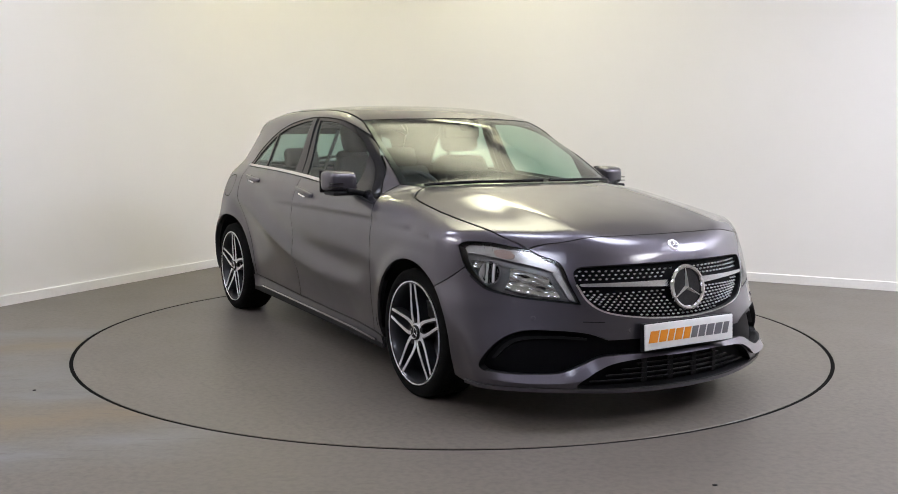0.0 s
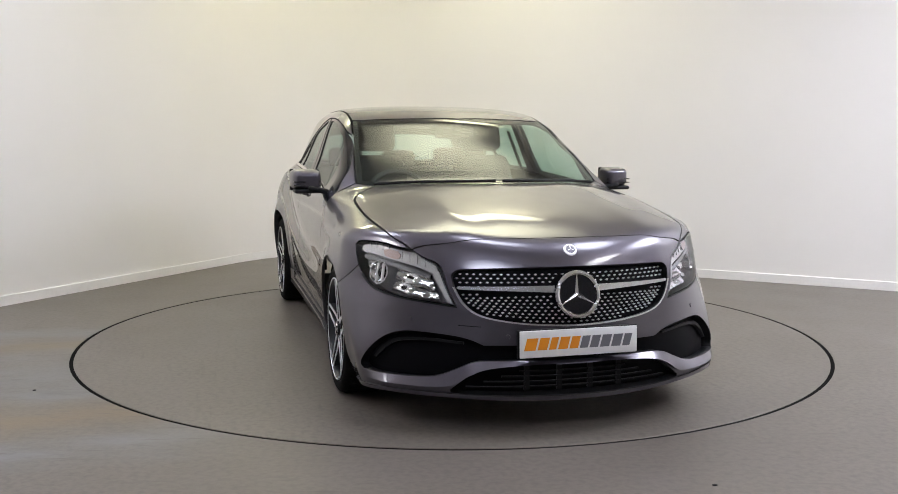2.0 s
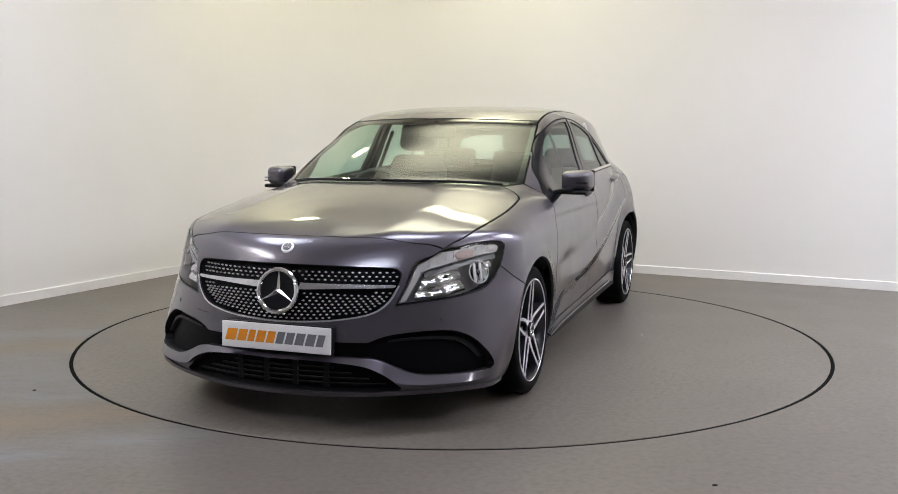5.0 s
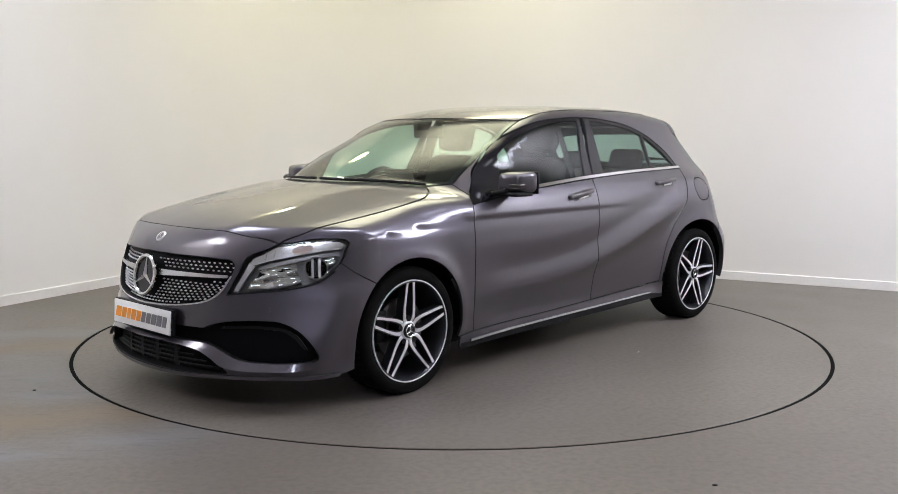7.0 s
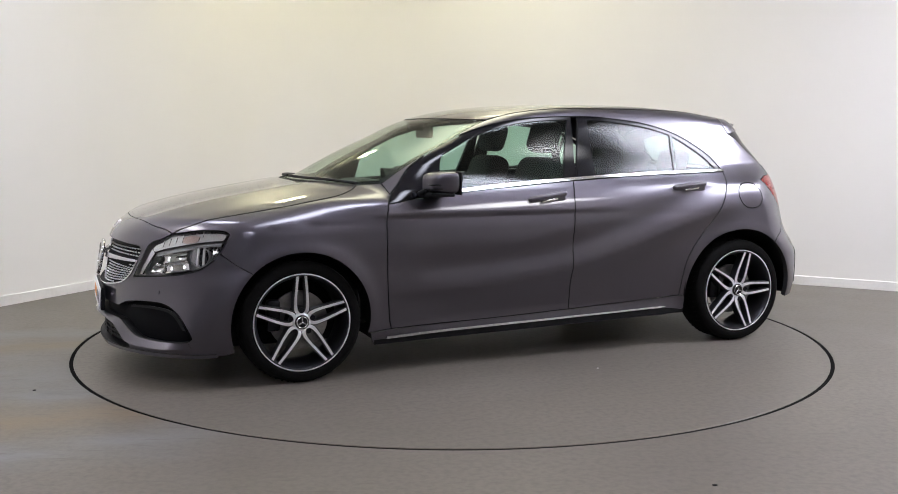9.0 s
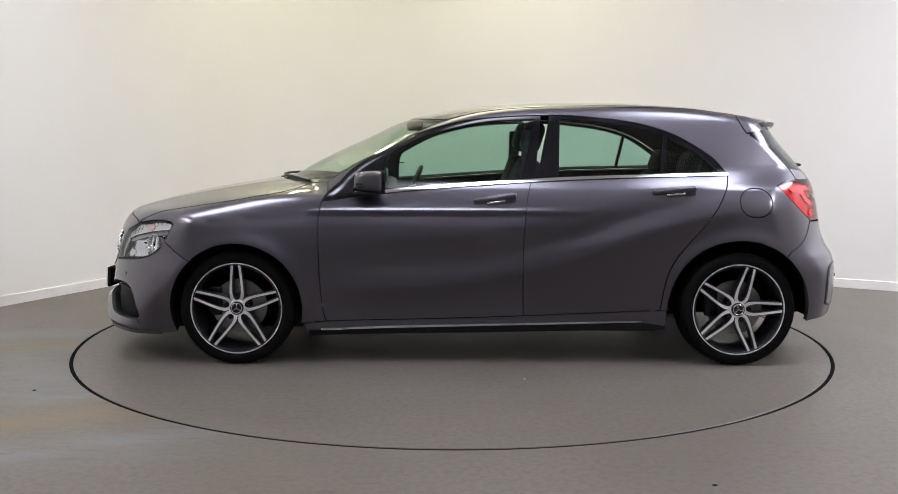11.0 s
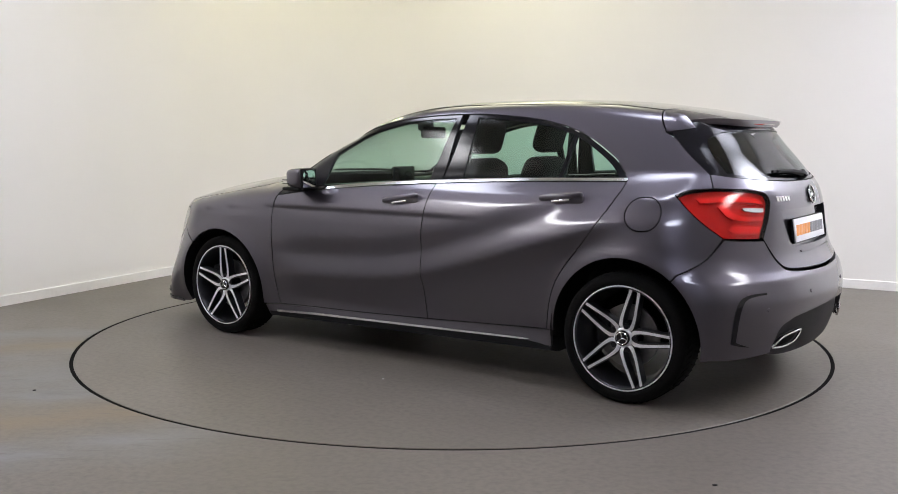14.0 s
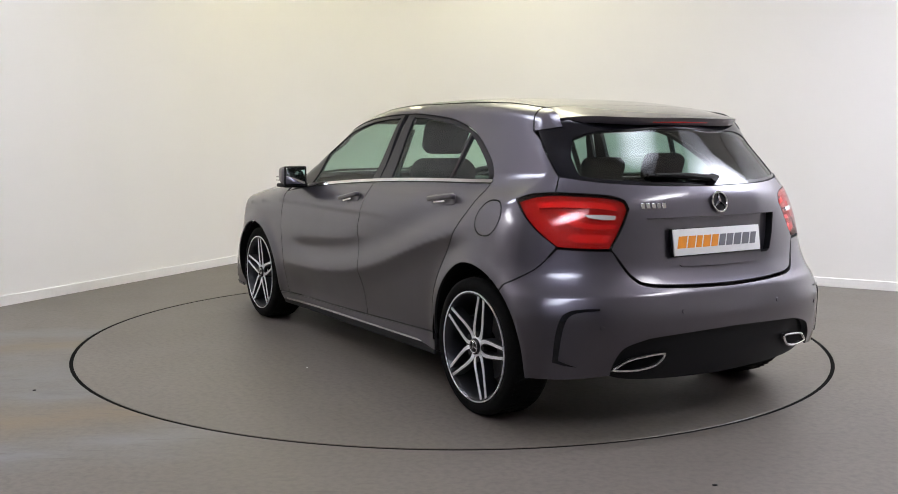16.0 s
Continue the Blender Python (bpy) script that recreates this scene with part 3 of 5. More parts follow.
def build_shell(car):
    body_rail = convert("top", smooth(RAIL, 3), "side")
    screen_side = convert("top", smooth(SCREEN_SIDE, 3), "side")
    hood_side = convert("top", smooth(HOOD_SIDE, 3), "side")
    # bonnet
    panel("bonnet", "top", both_top(loop(HOOD_FRONT, HOOD_SIDE, HOOD_REAR)), PAINT, car, cell=.022, gap=.0014)
    # roof
    panel("roof", "top", both_top(loop(SCREEN_TOP[::-1], RAIL, [(-1.385, .508), (-1.402, .3), (-1.41, 0)])), PAINT, car, cell=.024, inner=LINER_GAP_SHADE)
    # screen
    wind = panel("windscreen", "top", both_top(loop(SCREEN_BASE, SCREEN_SIDE, SCREEN_TOP)), SCREEN, car, "clear laminated windscreen", thick=0, push=-.003, cell=.03)
    wind.visible_shadow = False
    inner = [(1.185, 0), (1.172, .15), (1.085, .37), (.98, .53), (.875, .648)], [(.875, .648), (.65, .622), (.45, .594), (.25, .565)], [(.25, .565), (.315, .46), (.405, .25), (.435, 0)]
    panel("screen_band", "top", both_top(loop(SCREEN_BASE, SCREEN_SIDE, SCREEN_TOP)), GLOSS_BLACK, car, "black printed border of the windscreen", holes=[both_top(loop(*inner))], thick=0, push=-.006, gap=.001, cell=.04)
    for y0, y1 in ((.60, .02), (-.02, -.60)):
        pts = []
        for i in range(9):
            y = y0 + (y1 - y0) * i / 8
            x = 1.205 - .62 * y * y + .012 * math.sin(math.pi * i / 8)
            q = lift("top", [(x, y)])
            pts.append(Vector(q[0] + skin_normal(q)[0] * .012))
        blade = part("wiper", tube(pts, .008, 6), BLACK, car, "black windscreen wiper")
    panel("cowl", "top", both_top(loop(HOOD_REAR[::-1], [(.985, .60), (.94, .63), (.872, .68)], SCREEN_BASE[::-1])), BLACK, car, "black plastic scuttle below the windscreen", push=-.008, cell=.03)
    # front wings
    wing_joint = convert("nose", smooth(WING_JOINT, 3), "side")
    lamp_back = convert("nose", smooth([(44.5, .666), (45.3, .70), (46.3, .755)], 3), "side")
    lamp_top = convert("nose", smooth(LAMP_TOP, 3), "side")
    a0 = math.degrees(math.atan2(wing_joint[-1][1] - WHEEL_Z, wing_joint[-1][0] - WHEEL_X))
    a1 = 180 + math.degrees(math.asin((WHEEL_Z - .225) / FRONT_ARCH))
    front_arch = arc(WHEEL_X, WHEEL_Z, FRONT_ARCH, a0, a1, 22)
    wing = loop([lamp_top[-1]] + lamp_top[::-1][1:], hood_side, [hood_side[-1], screen_side[0]], [screen_side[0], (.86, .93)], DOOR_FRONT,
                [DOOR_FRONT[-1], front_arch[-1]], front_arch[::-1], wing_joint[::-1], lamp_back)
    pair("front_wing", "side", wing, PAINT, car, cell=.020)
    # doors
    front = loop(DOOR_FRONT[1:], DOOR_FOOT[:3], DOOR_SPLIT[::-1], BELT[:4][::-1])
    rear = loop(DOOR_SPLIT, DOOR_FOOT[2:], DOOR_REAR[::-1], BELT[3:][::-1])
    doors = pair("front_door", "side", front, PAINT, car, cell=.020) + pair("rear_door", "side", rear, PAINT, car, cell=.020)
    # side frame with pillars, rail and rear wing
    joint = convert("tail", smooth(TAIL_JOINT, 3), "side")
    a2 = math.degrees(math.atan2(joint[-1][1] - WHEEL_Z, joint[-1][0] + WHEEL_X))
    a3 = -math.degrees(math.asin((WHEEL_Z - .293) / REAR_ARCH))
    rear_arch = arc(-WHEEL_X, WHEEL_Z, REAR_ARCH, a2, a3, 22)
    tail = lambda run: convert("tail", smooth(run, 3), "side")
    frame_outline = loop([(.86, .93), screen_side[0]], screen_side, body_rail, [body_rail[-1], (-1.402, 1.31), (-1.432, 1.253)],
                         [(-1.432, 1.253)] + tail(FIN_EDGE)[1:], [tail(FIN_EDGE)[-1]] + tail([(40.7, 1.03), (41, .999)]),
                         tail(TAIL_TOP[:3][::-1]), tail(TAIL_OUTER[::-1]), joint, rear_arch, DOOR_REAR[::-1][:1] + DOOR_REAR[::-1][1:], WINDOW_TOP[::-1])
    flap = rounded(-1.429, .882, .172, .150, .0745, 8)
    pair("side_frame", "side", frame_outline, PAINT, car, cell=.020, holes=[flap])
    panel("fuel_flap", "side", flap, PAINT, car, "rounded flush fuel flap")
    panel("fuel_flap_blank", "side", flap, PAINT, car, flip=True)
    # sills
    sill = loop(DOOR_FOOT + [(-.972, .297)], [(-.972, .297), (-.968, .215)], [(-.968, .215), (-.4, .20), (.3, .185), (.975, .165)], [(.975, .165), (.992, .226)], [(.992, .226), (.872, .235)])
    pair("sill", "side", sill, PAINT, car, cell=.02, push=.006)
    # thin silver strip draws the highlight on the sill's lower edge
    strip = loop([(.90, .200), (.3, .213), (-.3, .226), (-.80, .238)], [(-.80, .238), (-.84, .234), (-.80, .229)], [(-.80, .229), (-.3, .216), (.3, .202), (.90, .189)], [(.90, .189), (.90, .200)])
    pair("sill_highlight", "side", strip, SILVER, car, "silver strip standing in for the highlight along the sill", push=.016, gap=0, cell=.02)
    low = loop([(.97, .188), (.3, .203), (-.4, .220), (-.80, .230), (-.965, .216)], [(-.965, .216), (-.965, .192)], [(-.965, .192), (0, .172), (.97, .156)], [(.97, .156), (.97, .188)])
    pair("sill_underside", "side", low, BLACK, car, push=.009, cell=.03)
    # windows
    split = [(-.255, .99), (-.325, 1.35)]
    f_top = [p for p in smooth(WINDOW_TOP, 5) if p[0] > -.315]
    r_top = [p for p in smooth(WINDOW_TOP, 5) if p[0] < -.335]
    panes = {
        "front": loop([(.565, .955), (.558, 1.05), (.535, 1.13)], [(.535, 1.13), (.42, 1.195), (.31, 1.243), (.10, 1.295), (-.10, 1.319), (-.262, 1.325)], [(-.262, 1.325), (-.175, 1.002)], [(-.175, 1.002), (.24, .977), (.565, .955)]),
        "rear": loop([(-.388, 1.018), (-.402, 1.328)], [(-.402, 1.328), (-.55, 1.319), (-.80, 1.287), (-.968, 1.243)], [(-.968, 1.243), (-.938, 1.035)], [(-.938, 1.035), (-.692, 1.030), (-.388, 1.018)]),
        "quarter": loop([(-.962, 1.036), (-.992, 1.232)], [(-.992, 1.232), (-1.06, 1.195), (-1.17, 1.122), (-1.23, 1.068), (-1.252, 1.041)], [(-1.252, 1.041), (-.962, 1.036)])}
    front_trim = loop(f_top, [f_top[-1], (-.26, 1.0)], [(-.26, 1.0), (.24, .968), (.57, .94), (.885, .885)], [(.885, .885), f_top[0]])
    rear_trim = loop(r_top, [(-1.3, 1.03), (-.692, 1.018), (-.262, .996)], [(-.262, .996), r_top[0]])
    for side in (False, True):
        panel("front_window_trim", "side", front_trim, GLOSS_BLACK, car, "gloss black window frame and pillar cover", holes=[panes["front"]], push=-.003, thick=.02, flip=side)
        panel("rear_window_trim", "side", rear_trim, GLOSS_BLACK, car, "gloss black window frame and pillar cover", holes=[panes["rear"], panes["quarter"]], push=-.003, thick=.02, flip=side)
        for key in panes:
            g = panel(key + "_side_window" if key != "quarter" else "quarter_window", "side", panes[key], PANE, car, "lightly green-tinted side glass", thick=0, push=-.009, gap=-.004, cell=.04, flip=side)
            g.visible_shadow = False
    chrome = loop([(.60, .922), (.24, .954), (-.232, .986), (-.692, 1.007), (-1.302, 1.023)], [(-1.302, 1.023), (-1.305, 1.030), (-1.298, 1.037)], [(-1.298, 1.037), (-.692, 1.022), (-.232, 1.002), (.24, .970), (.60, .938)], [(.60, .938), (.60, .922)])
    pair("waist_strip", "side", chrome, CHROME, car, "polished chrome strip below the side windows", push=.005, gap=0, thick=.008, cell=.03)
    # hatch
    recess = both([(0, .893), (20.6, .892), (19.0, .80), (17.2, .738), (16.0, .728), (0, .724)])
    hatch = both(loop(GLASS_FOOT[::-1], [GLASS_FOOT[0], (40.7, 1.03), (41, .999)], TAIL_TOP[2:], TAIL_INNER, HATCH_FOOT))
    gate = panel("tailgate", "tail", hatch, PAINT, car, cell=.020, thick=.034, holes=[recess], inner=BLACK)
    panel("plate_recess", "tail", recess, PAINT, gate, push=-.032, thick=.004, gap=-.004, cell=.024)
    rear_glass = both(loop(GLASS_FOOT[::-1], FIN_EDGE[::-1], GLASS_HEAD[::-1]))
    opening = both(loop([(0, 1.040), (16, 1.045), (30, 1.058), (35.5, 1.07)], [(35.5, 1.07), (37.5, 1.15), (37.0, 1.222)], [(37.0, 1.222), (30, 1.252), (15, 1.262), (0, 1.264)]))
    panel("rear_window_border", "tail", rear_glass, GLOSS_BLACK, car, "gloss black border and side fins of the rear window", holes=[opening], push=-.004, thick=.02)
    g = panel("rear_window", "tail", opening, REAR_PANE, car, "dark tinted rear glass", thick=0, push=-.008, gap=-.004, cell=.04)
    g.visible_shadow = False
    # rear bumper
    arch_tail = convert("side", arc(-WHEEL_X, WHEEL_Z, REAR_ARCH, a2, 190, 14), "tail")
    diff_top = [(29.6, .285), (28.9, .33), (27.1, .381), (23.5, .407), (19.9, .419), (8.6, .43), (0, .434)]
    bumper = both(loop([(0, .607), (12, .612), (21.4, .625), (24.7, .655), (27, .708), (28.9, .766)], [(28.9, .766), (36, .771), (40.3, .776)], [(40.3, .776)] + TAIL_JOINT[1:], arch_tail, [arch_tail[-1], (44, .25), (36.8, .256), (29.6, .270)], diff_top))
    bump = panel("rear_bumper", "tail", bumper, PAINT, car, cell=.020, thick=.03)
    diff = both(loop([(0, .446), (8.6, .442), (19.9, .431), (23.5, .419), (28.4, .386), (30.6, .33), (31, .27)], [(31, .27), (27, .235), (18, .215), (0, .205)]))
    panel("diffuser", "tail", diff, BLACK, car, "black plastic lower rear apron", push=-.03, thick=.02)
    fin = loop([(32.0, .546), (35, .545), (37.6, .536), (39.2, .51), (40.2, .44), (40.7, .33)], [(40.7, .33), (38.5, .318), (36.2, .312)], [(36.2, .312), (38.2, .326), (39.6, .338)], [(39.6, .338), (39.0, .44), (38.2, .50), (37, .524), (35, .534), (32.0, .539)])
    pair("bumper_fin", "tail", fin, GLOSS_BLACK, car, "narrow black aero fin on the bumper corner", push=.004, gap=0, thick=.006, cell=.02)
    # front bumper
    hood_front = convert("top", smooth(HOOD_FRONT, 3), "nose")
    arch_nose = convert("side", arc(WHEEL_X, WHEEL_Z, FRONT_ARCH, a0, -22, 14), "nose")
    grille = both(loop([(0, .692), (10.2, .689), (20, .682), (22.0, .676)], [(22.0, .676), (22.8, .655), (22.2, .608), (20.2, .540), (16.9, .494), (10.7, .469), (4.4, .459), (0, .456)]))
    mid = both(loop([(0, .376), (11.5, .375), (16.8, .374)], [(16.8, .374), (19.5, .398), (23, .412), (29, .420), (33.0, .413), (36.5, .378), (39.2, .32), (40.6, .265), (39.6, .243)], [(39.6, .243), (35, .238), (30, .238), (25.5, .245), (21.7, .276), (18.6, .305), (15, .313), (0, .314)]))
    lower = both(loop([(0, .300), (10.6, .296), (15.5, .283), (19.2, .248), (22.6, .190)], [(22.6, .190), (21.7, .178), (12.7, .170), (0, .168)]))
    nose = both(loop(hood_front, [hood_front[-1], (31.3, .751)], LAMP_INNER, LAMP_FOOT[:5], [LAMP_FOOT[4], (44.5, .666)], WING_JOINT, arch_nose, [arch_nose[-1], (44.4, .165), (38, .173), (25, .170), (12.7, .156), (0, .153)]))
    nose_panel = panel("front_bumper", "nose", nose, PAINT, car, cell=.020, thick=.045, gap=.0014, holes=[grille, mid, lower], inner=BLACK)
    return nose_panel, gate, grille, mid, lower, doors, front_arch, rear_arch


def on_skin(zone, u, v, out=0.0):
    p = lift(zone, [(u, v)])
    n = skin_normal(p)
    return Vector(p[0] + n[0] * out), Vector(n[0])


def frame_on(zone, u, v, out=0.0):
    """A pose on the skin: x to the car's left across, z out of the skin, y up."""
    p, n = on_skin(zone, u, v, out)
    up = (Vector((0, 0, 1)) - n * n.z).normalized()
    side = up.cross(n)
    m = Matrix((side, up, n)).transposed().to_4x4()
    m.translation = p
    return m


def disc_shape(r, depth, n=40, bevel=.0):
    bm = bmesh.new()
    bmesh.ops.create_cone(bm, cap_ends=True, segments=n, radius1=r, radius2=r - bevel, depth=depth)
    return bm


def star_badge(name, car_part, m, r, ring, label):
    """A bright ring with three tapered arms on a dark disc, standing on pose m."""
    bm = bmesh.new()
    back = disc_shape(r * .95, .006)
    bmesh.ops.transform(back, matrix=m @ pose(0, 0, .002), verts=back.verts)
    base = part(name, back, GLOSS_BLACK, car_part, label)
    pts = [m @ Vector((r * math.cos(2 * math.pi * i / 48), r * math.sin(2 * math.pi * i / 48), .008)) for i in range(48)]
    bm.free()
    part("ring", tube(pts, ring, 8, closed=True), CHROME, base, "polished chrome ring")
    for k in range(3):
        a = radians(90 + 120 * k)
        bm = bmesh.new()
        tip = Vector((math.cos(a) * r * .97, math.sin(a) * r * .97, .008))
        side = Vector((-math.sin(a), math.cos(a), 0)) * r * .13
        low = [bm.verts.new(Vector((0, 0, .004)) + side * s + Vector((math.cos(a), math.sin(a), 0)) * (-r * .05)) for s in (1, -1)]
        top = bm.verts.new((0, 0, .017))
        t0 = bm.verts.new(tip + side * .12), bm.verts.new(tip - side * .12)
        bm.faces.new((low[0], top, t0[0]))
        bm.faces.new((top, low[1], t0[1]))
        bm.faces.new((top, t0[1], t0[0]))
        bm.faces.new((low[1], low[0], t0[0], t0[1]))
        bmesh.ops.transform(bm, matrix=m, verts=bm.verts)
        part("arm", bm, CHROME, base, soft=False)
    return base


def number_plate(parent, m, label):
    """A white plate with a slanted orange and a grey row of plain bars."""
    bm = rounded_box((.52, .111, .008), bevel=.003)
    bmesh.ops.transform(bm, matrix=m, verts=bm.verts)
    plate = part("number_plate", bm, PLATE, parent, label)
    x = -.236
    widths = [.058, .050, .040, .050, .046, .044, .046, .050, .050, .042]
    for i, w in enumerate(widths):
        skin = ORANGE if i < 5 else PLATE_GREY
        lean, h = .007, .025
        bm = bmesh.new()
        quad = [(x - lean, -h), (x + w - .009 - lean, -h), (x + w - .009 + lean, h), (x + lean, h)]
        lo = [bm.verts.new((a, b, .0038)) for a, b in quad]
        hi = [bm.verts.new((a, b, .0056)) for a, b in quad]
        bm.faces.new(hi)
        for k in range(4):
            bm.faces.new((lo[k], lo[(k + 1) % 4], hi[(k + 1) % 4], hi[k]))
        bmesh.ops.transform(bm, matrix=m, verts=bm.verts)
        part("mark", bm, skin, plate, "plain orange mark" if i < 5 else "plain grey mark", soft=False)
        x += w
    return plate


def inside(poly, u, v):
    hit = False
    for i in range(len(poly)):
        (x0, y0), (x1, y1) = poly[i - 1], poly[i]
        if (y0 > v) != (y1 > v) and u < (x1 - x0) * (v - y0) / (y1 - y0) + x0:
            hit = not hit
    return hit


def near_edge(poly, u, v):
    k = np.array([DEGREE, 1])
    q = np.array([u, v]) * k
    best = 9
    for i in range(len(poly)):
        a, b = np.array(poly[i - 1]) * k, np.array(poly[i]) * k
        d = b - a
        t = np.clip((q - a) @ d / (d @ d + 1e-12), 0, 1)
        best = min(best, np.hypot(*(q - a - d * t)))
    return best


def build_nose(car, nose, grille, mid, lower):
    back = panel("radiator_grille", "nose", grille, NET, car, "black diamond grille with rows of bright studs", push=-.026, thick=.004, gap=-.008)
    # studs on the grille, in bowed rows
    bm = bmesh.new()
    for row in range(16):
        for col in range(-19, 20):
            u = (col + (.5 if row % 2 else 0)) * 1.30 * (1 - .012 * max(0, row - 7))
            v = .684 - row * .0155 - .0000045 * u * u * min(row, 6) + .00012 * u * u * max(0, row - 7) * .14
            if not inside(grille, u, v) or near_edge(grille, u, v) < .009:
                continue
            if abs(u) * DEGREE < .088 and abs(v - .582) < .09 and math.hypot(u * DEGREE, v - .582) < .097:
                continue
            if abs(v - (.606 - .00002 * u * u)) < .017:
                continue
            m = frame_on("nose", u, v, -.026)
            w, h = .0078, .0046
            base = [bm.verts.new(m @ Vector(q)) for q in ((-w, 0, 0), (0, -h, 0), (w, 0, 0), (0, h, 0))]
            top = [bm.verts.new(m @ Vector(q)) for q in ((-w * .6, 0, .008), (0, -h * .6, .008), (w * .6, 0, .008), (0, h * .6, .008))]
            bm.faces.new(top)
            for k in range(4):
                bm.faces.new((base[k], base[(k + 1) % 4], top[(k + 1) % 4], top[k]))
    studs = part("grille_studs", bm, STUD, back, "rows of small bright grille studs", soft=False)
    tagged(studs, kind="stuff")
    for side in (1, -1):
        bar = loop([(4.0, .618), (12, .616), (21.6, .612)], [(21.6, .612), (21.8, .606), (21.4, .600)], [(21.4, .600), (12, .597), (4.0, .590)], [(4.0, .590), (4.0, .618)])
        panel("grille_bar", "nose", bar, SILVER, back, "satin silver grille louvre", push=.002, thick=.016, gap=0, flip=side < 0, inner=SILVER)
    m = frame_on("nose", 0, .580, .006)
    star_badge("grille_badge", back, m, .090, .0095, "round bright three-armed badge in the grille")
    for side in (False, True):
        rim = loop(*[[(0, .4575), (4.4, .4605), (10.7, .4705), (16.9, .4955), (20.2, .5415), (22.2, .6095)], [(22.2, .6095), (22.6, .608)], [(22.6, .608), (20.6, .538), (17.2, .490), (10.8, .464), (4.4, .4535), (0, .4505)], [(0, .4505), (0, .4575)]])
        panel("grille_rim", "nose", rim, SILVER, back, "thin bright rim below the grille", push=.003, thick=.008, gap=0, flip=side)
    panel("air_intake", "nose", mid, NET, car, "black bumper air intake", push=-.044, thick=.004, gap=-.008)
    low = panel("lower_grille", "nose", lower, NET, car, "black lower bumper grille with slats", push=-.040, thick=.004, gap=-.008)
    for k in range(4):
        z = .196 + k * .022
        w = 20 - k * 3.2
        slat = [(-w, z), (w, z), (w, z + .006), (-w, z + .006)]
        pts = [( -w + 2 * w * i / 24, z) for i in range(25)] + [(w - 2 * w * i / 24, z + .006) for i in range(25)]
        panel("slat", "nose", pts, BLACK, low, push=-.022, thick=.014, gap=0, cell=.05)
    for u in (-9, -3, 3, 9):
        post = [(u - .5, .178), (u + .5, .178), (u + .5, .288), (u - .5, .288)]
        panel("grille_post", "nose", post, BLACK, low, push=-.024, thick=.012, gap=0, cell=.05)
    for side in (False, True):
        # inner vane of the outer intake
        vane = loop([(20.5, .386), (27, .398), (33, .392), (36.2, .36), (38.4, .30)], [(38.4, .30), (37.8, .298)], [(37.8, .298), (35.4, .352), (32.6, .380), (27, .386), (20.5, .376)], [(20.5, .376), (20.5, .386)])
        panel("intake_vane", "nose", vane, BLACK, car, "black vane inside the air intake", push=-.024, thick=.016, gap=0, flip=side)
    for side in (False, True):
        for u, v in ((30.5, .468), (12.5, .412)):
            bm = disc_shape(.010, .006, 20, .002)
            bm.transform(frame_on("nose", -u if side else u, v, .001))
            part("parking_sensor", bm, PAINT, nose, "small round parking sensor")
    seam = loop([(17.3, .452), (21.4, .456)], [(21.4, .456), (21.4, .4530)], [(21.4, .4530), (17.3, .4490)], [(17.3, .4490), (17.3, .452)])
    panel("tow_cover_seam", "nose", seam, BLACK, nose, push=.0006, thick=.002, gap=0, cell=.03, flip=True)
    upper = [(39.8, .243), (35, .237), (30, .237), (25.5, .244), (21.7, .275), (18.6, .304), (15, .312), (8, .314), (0, .314)]
    under = [(0, .300), (8, .299), (15.5, .283), (19.2, .252), (22.0, .214), (25.5, .204), (30, .203), (35, .206), (40.4, .214)]
    edge = knots([(u, v) for u, v in reversed(upper)])
    deep = knots([(u, v) for u, v in under])

    def ledge(p, n):
        u = np.abs(np.degrees(np.arctan2(p[:, 1], p[:, 0] - NOSE_AXIS)))
        t = np.clip((edge(u) - p[:, 2]) / (edge(u) - deep(u) + 1e-6), 0, 1)
        return p + n * (.003 + .020 * t * ramp(41, 33, u))[:, None]
    wing = both(loop(upper[::-1], [upper[0], under[-1]], under[::-1]))
    panel("bumper_wing", "nose", wing, PAINT, nose, "raised blade between the air intakes", gap=0, thick=.016, cell=.016, warp=ledge)
    lip = both(loop([(0, .164), (12.7, .167), (25, .178), (38, .184), (44, .178)], [(44, .178), (44, .162)], [(44, .162), (38, .167), (25, .162), (12.7, .150), (0, .147)]))
    panel("splitter", "nose", lip, PAINT, car, "body-coloured lower lip of the front bumper", push=.008, thick=.02, gap=0)
    m = frame_on("nose", 0, .387, .016)
    q = number_plate(nose, m, "white number plate with orange and grey marks")
    bm = rounded_box((.53, .118, .02), bevel=.004)
    bmesh.ops.transform(bm, matrix=m @ pose(0, 0, -.015), verts=bm.verts)
    part("plate_holder", bm, BLACK, nose)
    p, n = on_skin("top", 2.145, 0)
    m = frame_on("nose", 0, .757, .0)
    bm = disc_shape(.030, .006, 32, .003)
    bmesh.ops.transform(bm, matrix=m @ pose(0, 0, .001), verts=bm.verts)
    badge = part("bonnet_badge", bm, STUD, nose, "small round silver badge on the nose")
    bm = disc_shape(.020, .003, 24)
    bmesh.ops.transform(bm, matrix=m @ pose(0, 0, .004), verts=bm.verts)
    inner = part("badge_centre", bm, PLATE_GREY, badge)
    for k in range(3):
        a = 90 + 120 * k
        bm = rounded_box((.017, .004, .003), (.0085, 0, 0), .001, 1)
